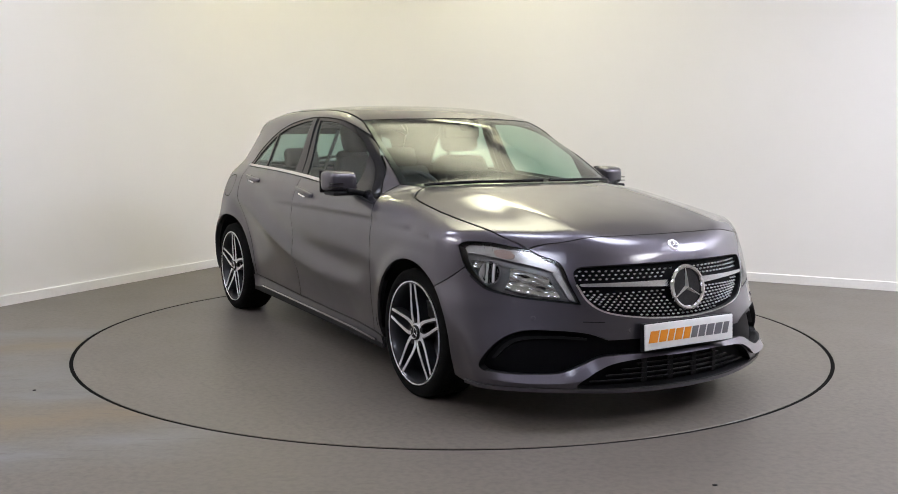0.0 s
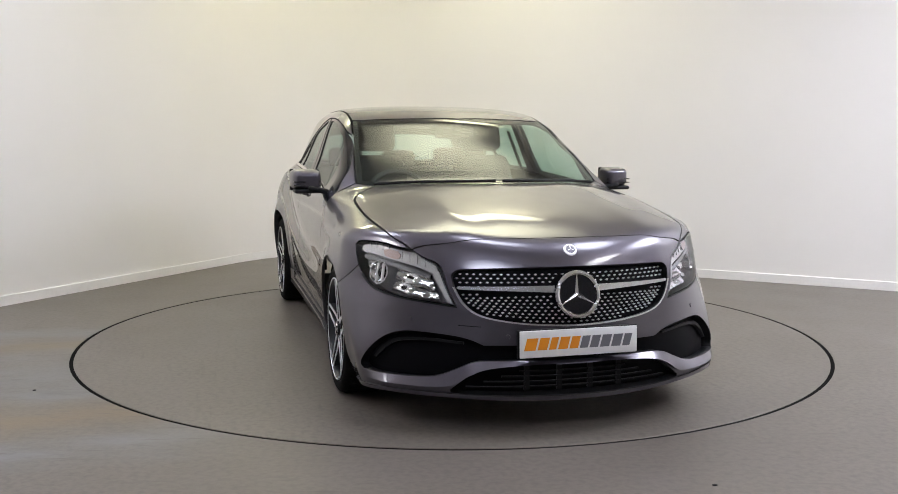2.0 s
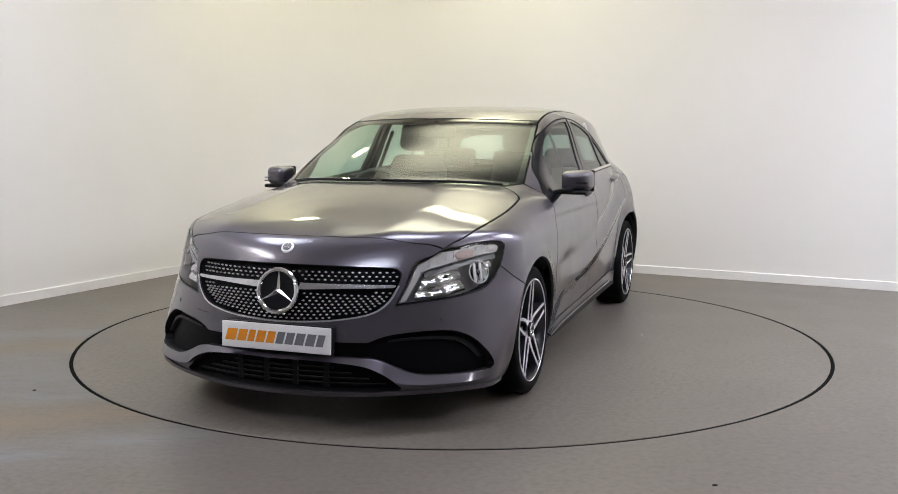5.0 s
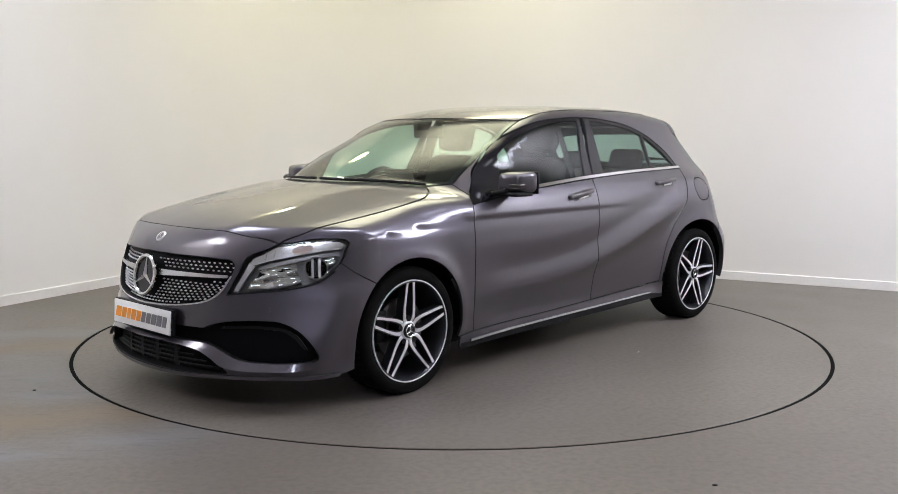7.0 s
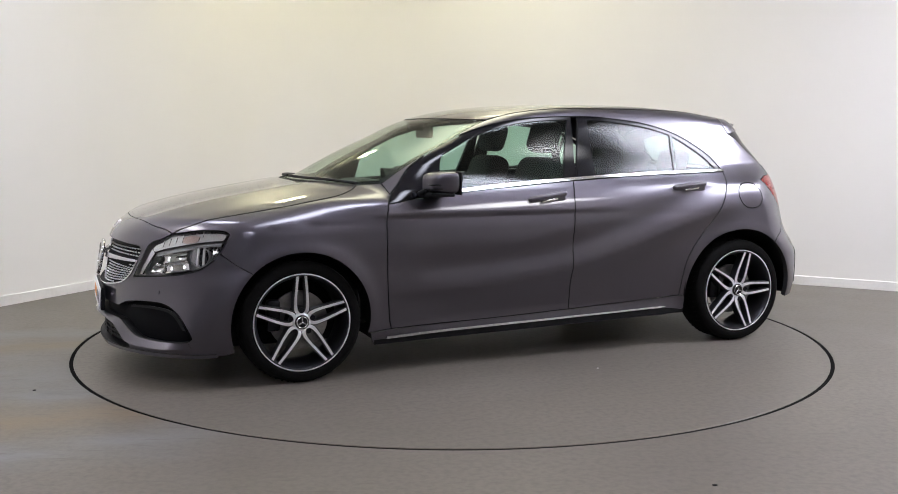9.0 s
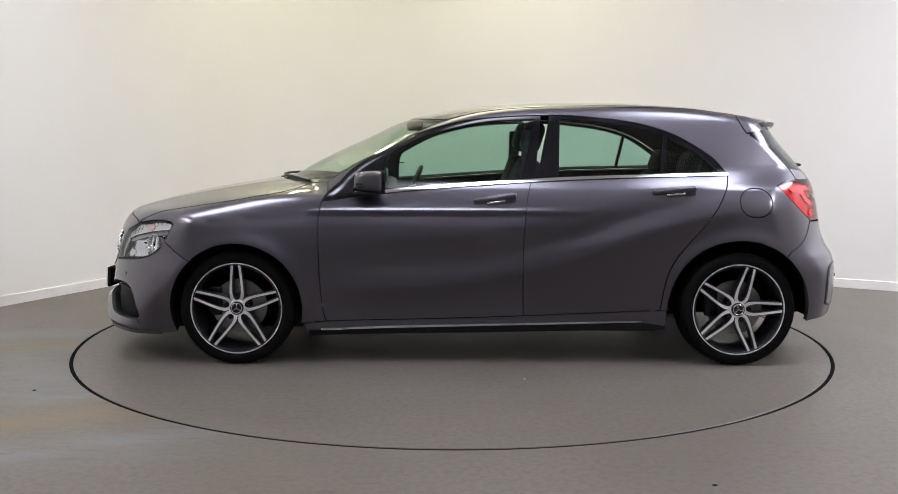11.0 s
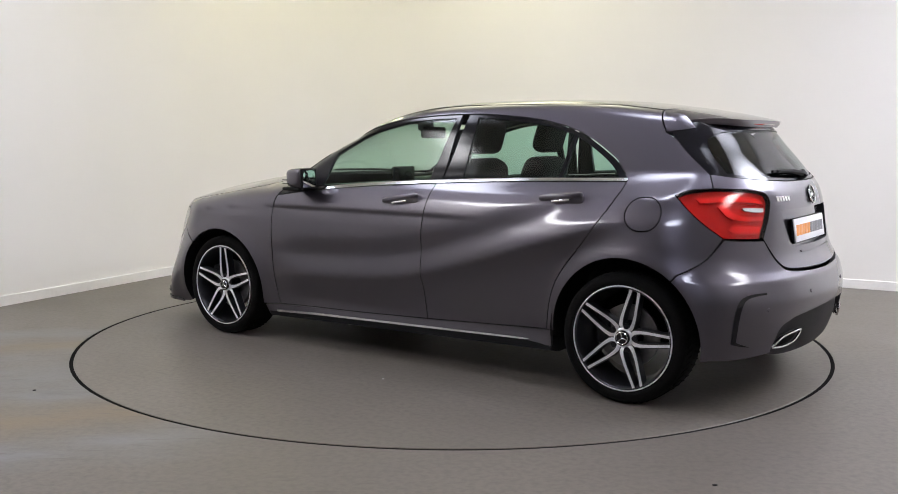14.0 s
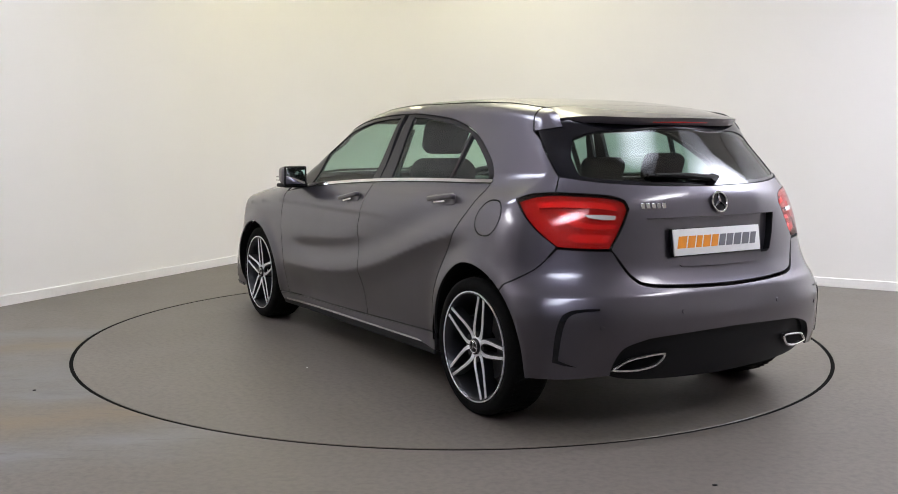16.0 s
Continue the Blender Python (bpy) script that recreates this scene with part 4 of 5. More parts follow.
        bmesh.ops.transform(bm, matrix=m @ pose(0, 0, .006, 0, 0, a), verts=bm.verts)
        part("badge_arm", bm, CHROME, badge)


def build_headlights(car):
    outline = loop(LAMP_TOP, LAMP_FOOT[::-1], LAMP_INNER[::-1])
    for side in (False, True):
        tray = panel("headlight", "nose", outline, LAMP_BOWL, car, "clear headlight with chrome reflectors", push=-.062, lip=.062, thick=0, gap=.003, flip=side)
        sgn = -1 if side else 1
        brow = loop([(30.6, .744), (35, .751), (39.5, .764), (44.3, .764)], [(44.3, .764), (45.2, .750), (44.6, .728)], [(44.6, .728), (41, .722), (36, .706), (30, .682), (25.9, .655)], [(25.9, .655), (26.1, .690), (28.6, .715), (30.6, .744)])
        panel("indicator_bowl", "nose", brow, LAMP_CLEAR, tray, "pale ribbed indicator band", push=-.022, thick=.012, gap=.001, flip=side)
        bulb = loop([(35.0, .744), (37.2, .750), (38.6, .744)], [(38.6, .744), (38.2, .722), (36.6, .712)], [(36.6, .712), (34.8, .712), (34.2, .726), (35.0, .744)])
        panel("indicator_bulb", "nose", bulb, AMBER, tray, "dull amber indicator bulb behind the band", push=-.017, thick=.004, gap=0, flip=side)
        for k in range(9):
            u = 28.5 + 1.75 * k
            v = .688 + .0052 * (u - 28.5)
            rib = [(u, v), (u + .3, v), (u + .5, v + .035), (u + .2, v + .035)]
            panel("lens_rib", "nose", rib, LAMP_CLEAR, tray, push=-.019, thick=.004, gap=0, cell=.05, flip=side)
        edge = loop([(25.6, .676), (24.3, .61), (22.6, .541)], [(22.6, .541), (23.7, .545)], [(23.7, .545), (25.2, .60), (26.8, .655)], [(26.8, .655), (25.6, .676)])
        panel("light_guide", "nose", edge, LAMP_CLEAR, tray, "pale light guide along the inner edge", push=-.018, thick=.01, gap=0, flip=side)
        shade = loop([(27.4, .657), (31, .676), (36, .697), (41, .713), (44.3, .718)], [(44.3, .718), (44.2, .700)], [(44.2, .700), (41, .697), (36, .680), (31, .658), (27.4, .640)], [(27.4, .640), (27.4, .657)])
        panel("lamp_shade", "nose", shade, LAMP_BOWL, tray, push=-.026, thick=.02, gap=0, flip=side)
        for u, v, r in ((39.4, .648, .047),):
            m = frame_on("nose", u, v, -.046)
            prof = [(r * .42, .0), (r * .62, .004), (r * .85, .014), (r, .030), (r * 1.10, .030), (r * .9, .010), (r * .5, -.006), (r * .42, -.008)]
            bm = turned(prof, 32)
            bmesh.ops.transform(bm, matrix=m @ pose(0, 0, 0, 90), verts=bm.verts)
            if side:
                bmesh.ops.scale(bm, vec=(1, -1, 1), verts=bm.verts)
            part("reflector", bm, REFLECTOR, tray, "polished round lamp reflector")
            bm = bmesh.new()
            bmesh.ops.create_uvsphere(bm, u_segments=20, v_segments=12, radius=r * .45)
            bmesh.ops.transform(bm, matrix=m @ pose(0, 0, .004), verts=bm.verts)
            if side:
                bmesh.ops.scale(bm, vec=(1, -1, 1), verts=bm.verts)
            part("bulb_cap", bm, GLOSS_BLACK, tray, "dark lamp centre")
            for k in (-1, 1):
                bm = rounded_box((.012, r * 1.7, .010), (k * r * .32, 0, .018), .003, 2)
                bm.transform(m)
                if side:
                    bmesh.ops.scale(bm, vec=(1, -1, 1), verts=bm.verts)
                part("lamp_rib", bm, LAMP_CLEAR, tray)
        wave = lambda p, n: p + n * (.010 * np.sin(p[:, 1] * 52 + p[:, 2] * 30) + .006 * np.sin(p[:, 2] * 120 - p[:, 1] * 35))[:, None]
        wedge = loop([(25.4, .556), (32, .566), (36.6, .582)], [(36.6, .582), (35.6, .63), (35.2, .676)], [(35.2, .676), (30.5, .658), (27.6, .640)], [(27.6, .640), (25.4, .556)])
        panel("high_beam_reflector", "nose", wedge, REFLECTOR, tray, "faceted bright high beam reflector", push=-.040, thick=.004, gap=0, flip=side, cell=.012, warp=wave)
        outer = loop([(41.8, .625), (43.2, .66), (43.6, .69)], [(43.6, .69), (41.5, .705), (38, .697)], [(38, .697), (40, .69), (41.6, .67), (41.8, .625)])
        panel("side_reflector", "nose", outer, REFLECTOR, tray, push=-.038, thick=.004, gap=0, flip=side, cell=.012, warp=wave)
        c = panel("headlight_lens", "nose", outline, COVER, tray, "clear plastic headlight lens", push=.001, thick=0, gap=.003, flip=side)
        c.visible_shadow = False
        line = loop([(21.8, .531), (27, .543), (33.5, .557), (39.5, .584), (43.2, .635)], [(43.2, .635), (43.4, .628)], [(43.4, .628), (39.8, .577), (33.7, .550), (27, .5365), (21.6, .524)], [(21.6, .524), (21.8, .531)])
        panel("lamp_seal", "nose", line, BLACK, tray, push=.001, thick=.006, gap=0, flip=side)


def build_tail(car, gate):
    outline = loop(TAIL_TOP, TAIL_INNER, TAIL_FOOT, TAIL_OUTER)
    for side in (False, True):
        tray = panel("tail_light", "tail", outline, RED, car, "glossy red tail light with a pale reversing bar", push=-.024, lip=.024, thick=.004, gap=.001, flip=side)
        bar = loop([(45.5, .962), (38, .970), (31, .964), (28.0, .950)], [(28.0, .950), (27.2, .928)], [(27.2, .928), (31, .938), (38, .944), (44.8, .940)], [(44.8, .940), (45.5, .962)])
        panel("light_bar", "tail", bar, RED_BRIGHT, tray, "brighter red light bar", push=-.012, thick=.01, gap=0, inner=RED, flip=side)
        hook = loop([(38.6, .93), (36.5, .895), (33, .878), (27.6, .874)], [(27.6, .874), (28.0, .856)], [(28.0, .856), (33.5, .856), (38.0, .874), (40.6, .925)], [(40.6, .925), (38.6, .93)])
        panel("light_bar", "tail", hook, RED_BRIGHT, tray, "brighter red light bar", push=-.012, thick=.01, gap=0, inner=RED, flip=side)
        foot = loop([(37.5, .838), (30, .832), (28.8, .826)], [(28.8, .826), (29.8, .800)], [(29.8, .800), (36, .802), (38.6, .818)], [(38.6, .818), (37.5, .838)])
        panel("light_bar", "tail", foot, RED_BRIGHT, tray, "brighter red light bar", push=-.014, thick=.008, gap=0, inner=RED, flip=side)
        pale = loop([(34.6, .912), (31, .911), (28.0, .908)], [(28.0, .908), (28.2, .892)], [(28.2, .892), (31, .893), (34.0, .901)], [(34.0, .901), (34.6, .912)])
        panel("reversing_lamp", "tail", pale, LAMP_CLEAR, tray, "pale clear reversing lamp", push=.0022, thick=.01, gap=0, flip=side)
        c = panel("tail_lens", "tail", outline, RED_COVER, tray, "clear red lens", push=.001, thick=0, gap=.001, flip=side)
        c.visible_shadow = False
        # exhaust tip
        rim = [(29.2, .290), (27.6, .312), (25.6, .333), (22, .345), (18.4, .349), (18.2, .335), (19.6, .306), (21.5, .292), (25, .284)]
        pts = [on_skin("tail", u, v, -.006)[0] for u, v in smooth(rim + rim[:1], 3)[:-1]]
        if side:
            pts = [Vector((p.x, -p.y, p.z)) for p in pts]
        tip = part("exhaust_tip", tube(pts, .006, 8, closed=True), CHROME, car, "flat chrome exhaust trim")
        panel("exhaust_mouth", "tail", rim, NET, tip, push=-.020, thick=.004, gap=0, flip=side)
    m = frame_on("tail", 1.7 * 0, .793, -.020)
    number_plate(gate, m, "white number plate with orange and grey marks")
    bm = rounded_box((.53, .118, .012), bevel=.003)
    bmesh.ops.transform(bm, matrix=m @ pose(0, 0, -.009), verts=bm.verts)
    part("plate_holder", bm, BLACK, gate)
    star_badge("tailgate_badge", gate, frame_on("tail", 0, .952, .001), .043, .0045, "round bright three-armed badge")
    # model letters, left plain
    for i in range(5):
        m = frame_on("tail", 21.6 - i * 1.35, .945, .002)
        bm = rounded_box((.018, .024, .005), bevel=.0015, seg=1)
        bmesh.ops.transform(bm, matrix=m, verts=bm.verts)
        part("model_letter", bm, CHROME, gate, "small plain chrome letter block")
    crease = loop([(-13, .700), (0, .696), (13, .700)], [(13, .700), (12.5, .692)], [(12.5, .692), (0, .688), (-12.5, .692)], [(-12.5, .692), (-13, .700)])
    panel("grip_ledge", "tail", crease, PAINT, gate, push=.006, thick=.006, gap=0)
    for u, v in ((31.5, .47), (14, .52), (-14, .52), (-31.5, .47)):
        bm = disc_shape(.010, .006, 20, .002)
        bm.transform(frame_on("tail", u, v, .001))
        part("parking_sensor", bm, PAINT, car, "small round parking sensor")
    # rear wiper
    base, n = on_skin("tail", 0, 1.045, .012)
    tip, _ = on_skin("tail", 17, 1.062, .014)
    arm = part("rear_wiper", tube([base + Vector((0, .0, .0)), base.lerp(tip, .5) + n * .012, tip], lambda t: .015 - .008 * t, 8), BLACK, car, "black rear wiper arm")
    bm = disc_shape(.028, .034, 20, .008)
    bmesh.ops.transform(bm, matrix=frame_on("tail", 0, 1.045, .008), verts=bm.verts)
    part("wiper_pivot", bm, BLACK, arm)
    a, _ = on_skin("tail", -3, 1.055, .006)
    b, _ = on_skin("tail", 19, 1.066, .006)
    part("wiper_blade", tube([a, a.lerp(b, .5) + n * .004, b], .007, 6), BLACK, arm)


def build_spoiler(car):
    """Roof spoiler: the roof's line drawn on past the rear window."""
    ys = np.linspace(-1, 1, 41)
    bm = bmesh.new()
    rows = []
    for s in ys:
        a = abs(s)
        y0, y1 = s * .512, s * (.600 - .02 * a)
        front = Vector((-1.411 + .024 * a ** 2, y0, 0))
        rear = Vector((-1.705 + .30 * a ** 4 - .03 * a * a, s * .575, 0))
        ring = []
        n = 10
        at = lift("top", [(-1.415, y0 * .995)])[0]
        drop = float(ROOF(at[0]) - .05 * at[1] ** 2 - .12 * at[1] ** 4) - at[2]
        for k in range(n + 1):
            t = k / n
            x = front.x + (rear.x - front.x) * t
            y = front.y + (rear.y - front.y) * t
            z = float(ROOF(x) - .05 * y * y - .12 * y ** 4) - drop - .050 * a ** 8 * t
            ring.append(bm.verts.new((x, y, z)))
        last = ring[-1].co
        thick = .020 + .012 * (1 - a ** 4)
        ring.append(bm.verts.new((last.x + .004, last.y, last.z - thick * .5)))
        ring.append(bm.verts.new((last.x + .016, last.y, last.z - thick)))
        for k in range(n - 2, -1, -2):
            c = ring[k].co
            ring.append(bm.verts.new((c.x, c.y, c.z - thick - .012 * (1 - k / n))))
        rows.append(ring)
    for p, q in zip(rows, rows[1:]):
        for k in range(len(p)):
            bm.faces.new((p[k], p[(k + 1) % len(p)], q[(k + 1) % len(p)], q[k]))
    bm.faces.new(rows[0][::-1])
    bm.faces.new(rows[-1])
    sp = part("roof_spoiler", bm, PAINT, car, "body-coloured roof spoiler", angle=50)
    bm = rounded_box((.012, .34, .014), (-1.694, 0, 1.297), .004, 2)
    part("brake_light", bm, RED, sp, "thin red high brake light")
    # cheeks that close the spoiler to the side frame
    cheek = loop([(-1.389, 1.356), (-1.405, 1.31), (-1.434, 1.254)], [(-1.434, 1.254), (-1.50, 1.262), (-1.55, 1.272)], [(-1.55, 1.272), (-1.50, 1.325), (-1.44, 1.350), (-1.389, 1.356)])
    pair("spoiler_cheek", "side", cheek, PAINT, sp, gap=.001)
    return sp


def build_doors(doors):
    for i, door in enumerate(doors):
        side = -1 if i % 2 else 1
        x, z, tilt = (-.038, .893, 9) if i < 2 else (-.998, .936, 6)
        w = float(half_width(np.array([x]), np.array([z]))[0])
        y = side * (w + .004)
        bm = rounded_box((.235, .05, .074), (0, 0, 0), .024, 4)
        for v in bm.verts:
            v.co.z *= 1 - .9 * (v.co.x / .2) ** 2 * .6
            v.co.y = v.co.y * .30
        bmesh.ops.transform(bm, matrix=pose(x, y - side * .004, z - .006, 0, tilt, 0), verts=bm.verts)
        bowl = part("handle_bowl", bm, PAINT, door, "shaded recess behind the handle")
        bm = rounded_box((.235, .030, .034), (0, 0, 0), .012, 4)
        for v in bm.verts:
            v.co.y += side * (.014 - 1.3 * v.co.x ** 2)
            v.co.z *= 1 - 22 * v.co.x ** 2
        bmesh.ops.transform(bm, matrix=pose(x, y + side * .008, z + .010, 0, tilt, 0), verts=bm.verts)
        h = part("door_handle", bm, PAINT, door, "body-coloured pull handle")
        bm = rounded_box((.10, .008, .012), (0, 0, 0), .004, 2)
        bmesh.ops.transform(bm, matrix=pose(x - .005, y + side * .019, z - .010, 0, tilt, 0), verts=bm.verts)
        part("handle_strip", bm, CHROME, h, "narrow chrome strip")
        if i < 2:
            build_mirror(door, side)


def build_mirror(door, side):
    """Door mirror: a rounded shell with a dark foot, a glass behind and two dark strips as groove shade."""
    bm = bmesh.new()
    bmesh.ops.create_cube(bm, size=1)
    bmesh.ops.subdivide_edges(bm, edges=bm.edges[:], cuts=7, use_grid_fill=True)
    for v in bm.verts:
        x, y, z = v.co * 2
        # blunt box shape, tapered to the outside and swept back
        q = Vector((x, y, z))
        n = (abs(x) ** 5 + abs(y) ** 5 + abs(z) ** 5) ** (1 / 5)
        m = max(abs(x), abs(y), abs(z))
        q = q * (m / n) if n else q
        front = (q.x + 1) / 2
        half_h = .066 - .010 * (q.y + 1) / 2
        half_w = .085 - .022 * front ** 2
        v.co = Vector((.072 * q.x - .03 * (q.y + 1) / 2, half_w * q.y, half_h * q.z * (1 - .22 * front ** 2) + .004 * q.y))
    bmesh.ops.transform(bm, matrix=pose(.645, .915, .992), verts=bm.verts)
    if side < 0:
        bmesh.ops.scale(bm, vec=(1, -1, 1), verts=bm.verts)
    shell = part("door_mirror", bm, PAINT, door, "body-coloured door mirror shell", angle=60)

    def add(name, bm2, skin, label=""):
        if side < 0:
            bmesh.ops.scale(bm2, vec=(1, -1, 1), verts=bm2.verts)
        return part(name, bm2, skin, shell, label)
    add("mirror_glass", rounded_box((.006, .138, .100), (.545 + .010, .918, .992), .003, 2, (0, 0, 12)), MIRROR_GLASS, "silvered mirror glass")
    add("mirror_rim", rounded_box((.014, .158, .118), (.560, .917, .991), .006, 2, (0, 0, 12)), BLACK)
    add("mirror_base", rounded_box((.135, .15, .022), (.640, .908, .933), .009, 3), BLACK, "black lower shell of the mirror")
    add("mirror_arm", rounded_box((.085, .15, .030), (.675, .838, .936), .012, 3, (12, 0, 0)), BLACK, "black mirror arm")
    # two slightly proud dark strips paint the shade of the shell's grooves
    add("mirror_groove_shade", rounded_box((.116, .142, .006), (.642, .916, .984), .003, 2), GLOSS_BLACK, "thin dark strip standing in for the shade of the upper groove")
    add("mirror_groove_shade", rounded_box((.116, .142, .005), (.640, .916, .964), .002, 2), GLOSS_BLACK, "thin dark strip standing in for the shade of the lower groove")


def build_wheel(car, x, side, phase):
    """Twin five-spoke alloy wheel with machined faces, tyre, disc and bolts. Outer face towards +y before it is turned."""
    hub = new("wheel", None)
    hub.parent = car
    hub.matrix_basis = pose(x, side * .866, WHEEL_Z, 0, 0, 0 if side > 0 else 180)
    tagged(hub, "five twin-spoke alloy wheel with a low-profile tyre")
    R = WHEEL_Z
    prof = [(.238, -.010), (.250, .004), (.262, .008), (.285, .006), (.302, -.006), (R - .004, -.022), (R, -.040), (R, -.175), (R - .006, -.195), (.285, -.214), (.245, -.205), (.238, -.19)]
    part("tyre", turned(prof, 96), RUBBER, hub, "black low-profile road tyre", angle=50)
    bm = bmesh.new()
    for i in range(60):
        for y0, lean in ((-.055, .05), (-.150, -.05)):
            a = 2 * math.pi * i / 60 + (lean if y0 < -.1 else 0)
            b2 = rounded_box((.008, .058, .004), (0, 0, 0), 0)
            m = Matrix.Rotation(-a, 4, "Y") @ Matrix.Translation((0, y0, R + .0005)) @ Matrix.Rotation(lean * 5, 4, "Z")
            me = bpy.data.meshes.new("temporary")
            b2.transform(m)
            b2.to_mesh(me)
            b2.free()
            bm.from_mesh(me)
            bpy.data.meshes.remove(me)
    tread = part("tread", bm, RUBBER, hub, "tread blocks of the tyre", soft=False)
    tagged(tread, kind="stuff")
    rim = [(.246, -.002), (.2465, .004), (.236, .005), (.229, -.004), (.224, -.030), (.214, -.06), (.208, -.15), (.222, -.19), (.244, -.19), (.236, -.15), (.222, -.06), (.236, -.02)]
    part("rim", turned(rim, 72), ALLOY_DARK, hub, "grey painted wheel barrel", angle=50)
    edge = [(.2465, .001), (.2465, .0065), (.2415, .0070), (.2385, .001), (.241, -.004)]
    part("rim_edge", turned(edge, 72), ALLOY, hub, "machined bright rim edge", angle=60)
    for k in range(5):
        a = radians(90 + phase * side + 72 * k)
        turn = Matrix.Rotation(-(a - math.pi / 2), 4, "Y")
        # dark webs underneath and a bright face on each of the two arms
        for arm in (1, -1):
            rs = [.040, .048, .060, .085, .12, .155, .19, .22, .238]
            mid = [arm * v for v in (.012, .0215, .0280, .0310, .0300, .0270, .0240, .0210, .0195)]
            half = [.0135, .0115, .0094, .0078, .0070, .0066, .0066, .0068, .0074]
            depth = [-.016, -.012, -.010, -.008, -.006, -.003, -.001, .001, .003]
            for skin, grow, lo, nm, lab in ((ALLOY_DARK, .004, -.045, "spoke", "grey twin spoke"), (ALLOY, 0, -.006, "spoke_face", "machined bright spoke face")):
                bm = bmesh.new()
                rows = []
                for r, c, h, d in zip(rs, mid, half, depth):
                    h = h + grow
                    d = d - (.003 if grow else 0)
                    rows.append([bm.verts.new((c - h, d + lo, r)), bm.verts.new((c + h, d + lo, r)), bm.verts.new((c + h * .92, d, r)), bm.verts.new((c - h * .92, d, r))])
                for p, q in zip(rows, rows[1:]):
                    for j in range(4):
                        bm.faces.new((p[j], p[(j + 1) % 4], q[(j + 1) % 4], q[j]))
                bm.faces.new(rows[0]), bm.faces.new(rows[-1][::-1])
                bm.transform(turn)
                part(nm, bm, skin, hub, lab, angle=35)
        bm = disc_shape(.0135, .018, 12)
        b_at = turn @ Vector((0, -.018, .058))
        bmesh.ops.transform(bm, matrix=Matrix.Translation(b_at) @ pose(0, 0, 0, 90), verts=bm.verts)
        part("wheel_bolt", bm, BOLT, hub, soft=False)
    part("hub_face", turned([(.0, -.045), (.050, -.045), (.050, -.022), (.047, -.016), (.043, -.013), (.038, -.012), (.0, -.014)], 40), ALLOY, hub, "machined hub face")
    bm = turned([(0, -.014), (.036, -.014), (.036, -.004), (.032, -.001), (0, -.001)], 32)
    cap = part("hub_cap", bm, GLOSS_BLACK, hub, "dark hub cap with a bright ring")
    pts = [(.028 * math.cos(2 * math.pi * i / 32), 0, .028 * math.sin(2 * math.pi * i / 32)) for i in range(32)]
    part("cap_ring", tube(pts, .0028, 6, closed=True), CHROME, cap)
    for k in range(3):
        bm = rounded_box((.005, .004, .026), (0, 0, .013), .001, 1)
        bm.transform(Matrix.Rotation(radians(120 * k + phase), 4, "Y"))
        part("cap_arm", bm, CHROME, cap)
    part("brake_disc", turned([(.06, -.075), (.148, -.075), (.148, -.098), (.06, -.098)], 48), BRAKE, hub, "steel brake disc")
    part("brake_bell", turned([(.0, -.036), (.068, -.040), (.08, -.1), (.0, -.1)], 32), BOLT, hub)
    bm = rounded_box((.07, .05, .16), (.128 * (1 if True else 1), -.085, .03), .015, 2)
    part("brake_caliper", bm, BOLT, hub, "dark brake caliper")
    return hub


def build_under(car):
    """Floor pan, inner tub, wheel housings: the dark closed lower inside of the car."""
    part("floor_pan", rounded_box((1.9, 1.46, .09), (0, 0, .205), .02, 2), BLACK, car, "dark underbody")
    part("front_underbody", rounded_box((1.05, 1.16, .12), (1.55, 0, .205), .03, 2), BLACK, car)
    part("rear_underbody", rounded_box((.80, .92, .11), (-1.45, 0, .265), .04, 2), BLACK, car)
    part("engine_bay", rounded_box((.95, 1.12, .40), (1.50, 0, .47), .05, 2), NET, car)
    part("boot_floor", rounded_box((.75, 1.12, .04), (-1.50, 0, .62), .01, 1), LINER_GAP_SHADE, car)
    part("bulkhead", rounded_box((.05, 1.36, .62), (.98, 0, .55), .01, 1), LINER_GAP_SHADE, car)
    for sx, r in ((1, FRONT_ARCH), (-1, REAR_ARCH)):
        for side in (1, -1):
            bm = bmesh.new()
            rings = []
            for i in range(25):
                a = radians(-6 + 192 * i / 24)
                rr = r + .012
                c, s = math.cos(a), math.sin(a)
                rings.append([bm.verts.new((sx * WHEEL_X + rr * c, side * y, WHEEL_Z + rr * s)) for y in (.850, .58)])
            for p, q in zip(rings, rings[1:]):
                bm.faces.new((p[0], p[1], q[1], q[0]))
            bm.faces.new([p[1] for p in rings])
            got = bmesh.ops.solidify(bm, geom=bm.faces[:], thickness=.004)
            part("wheel_housing", bm, BLACK, car, "black wheel arch liner")


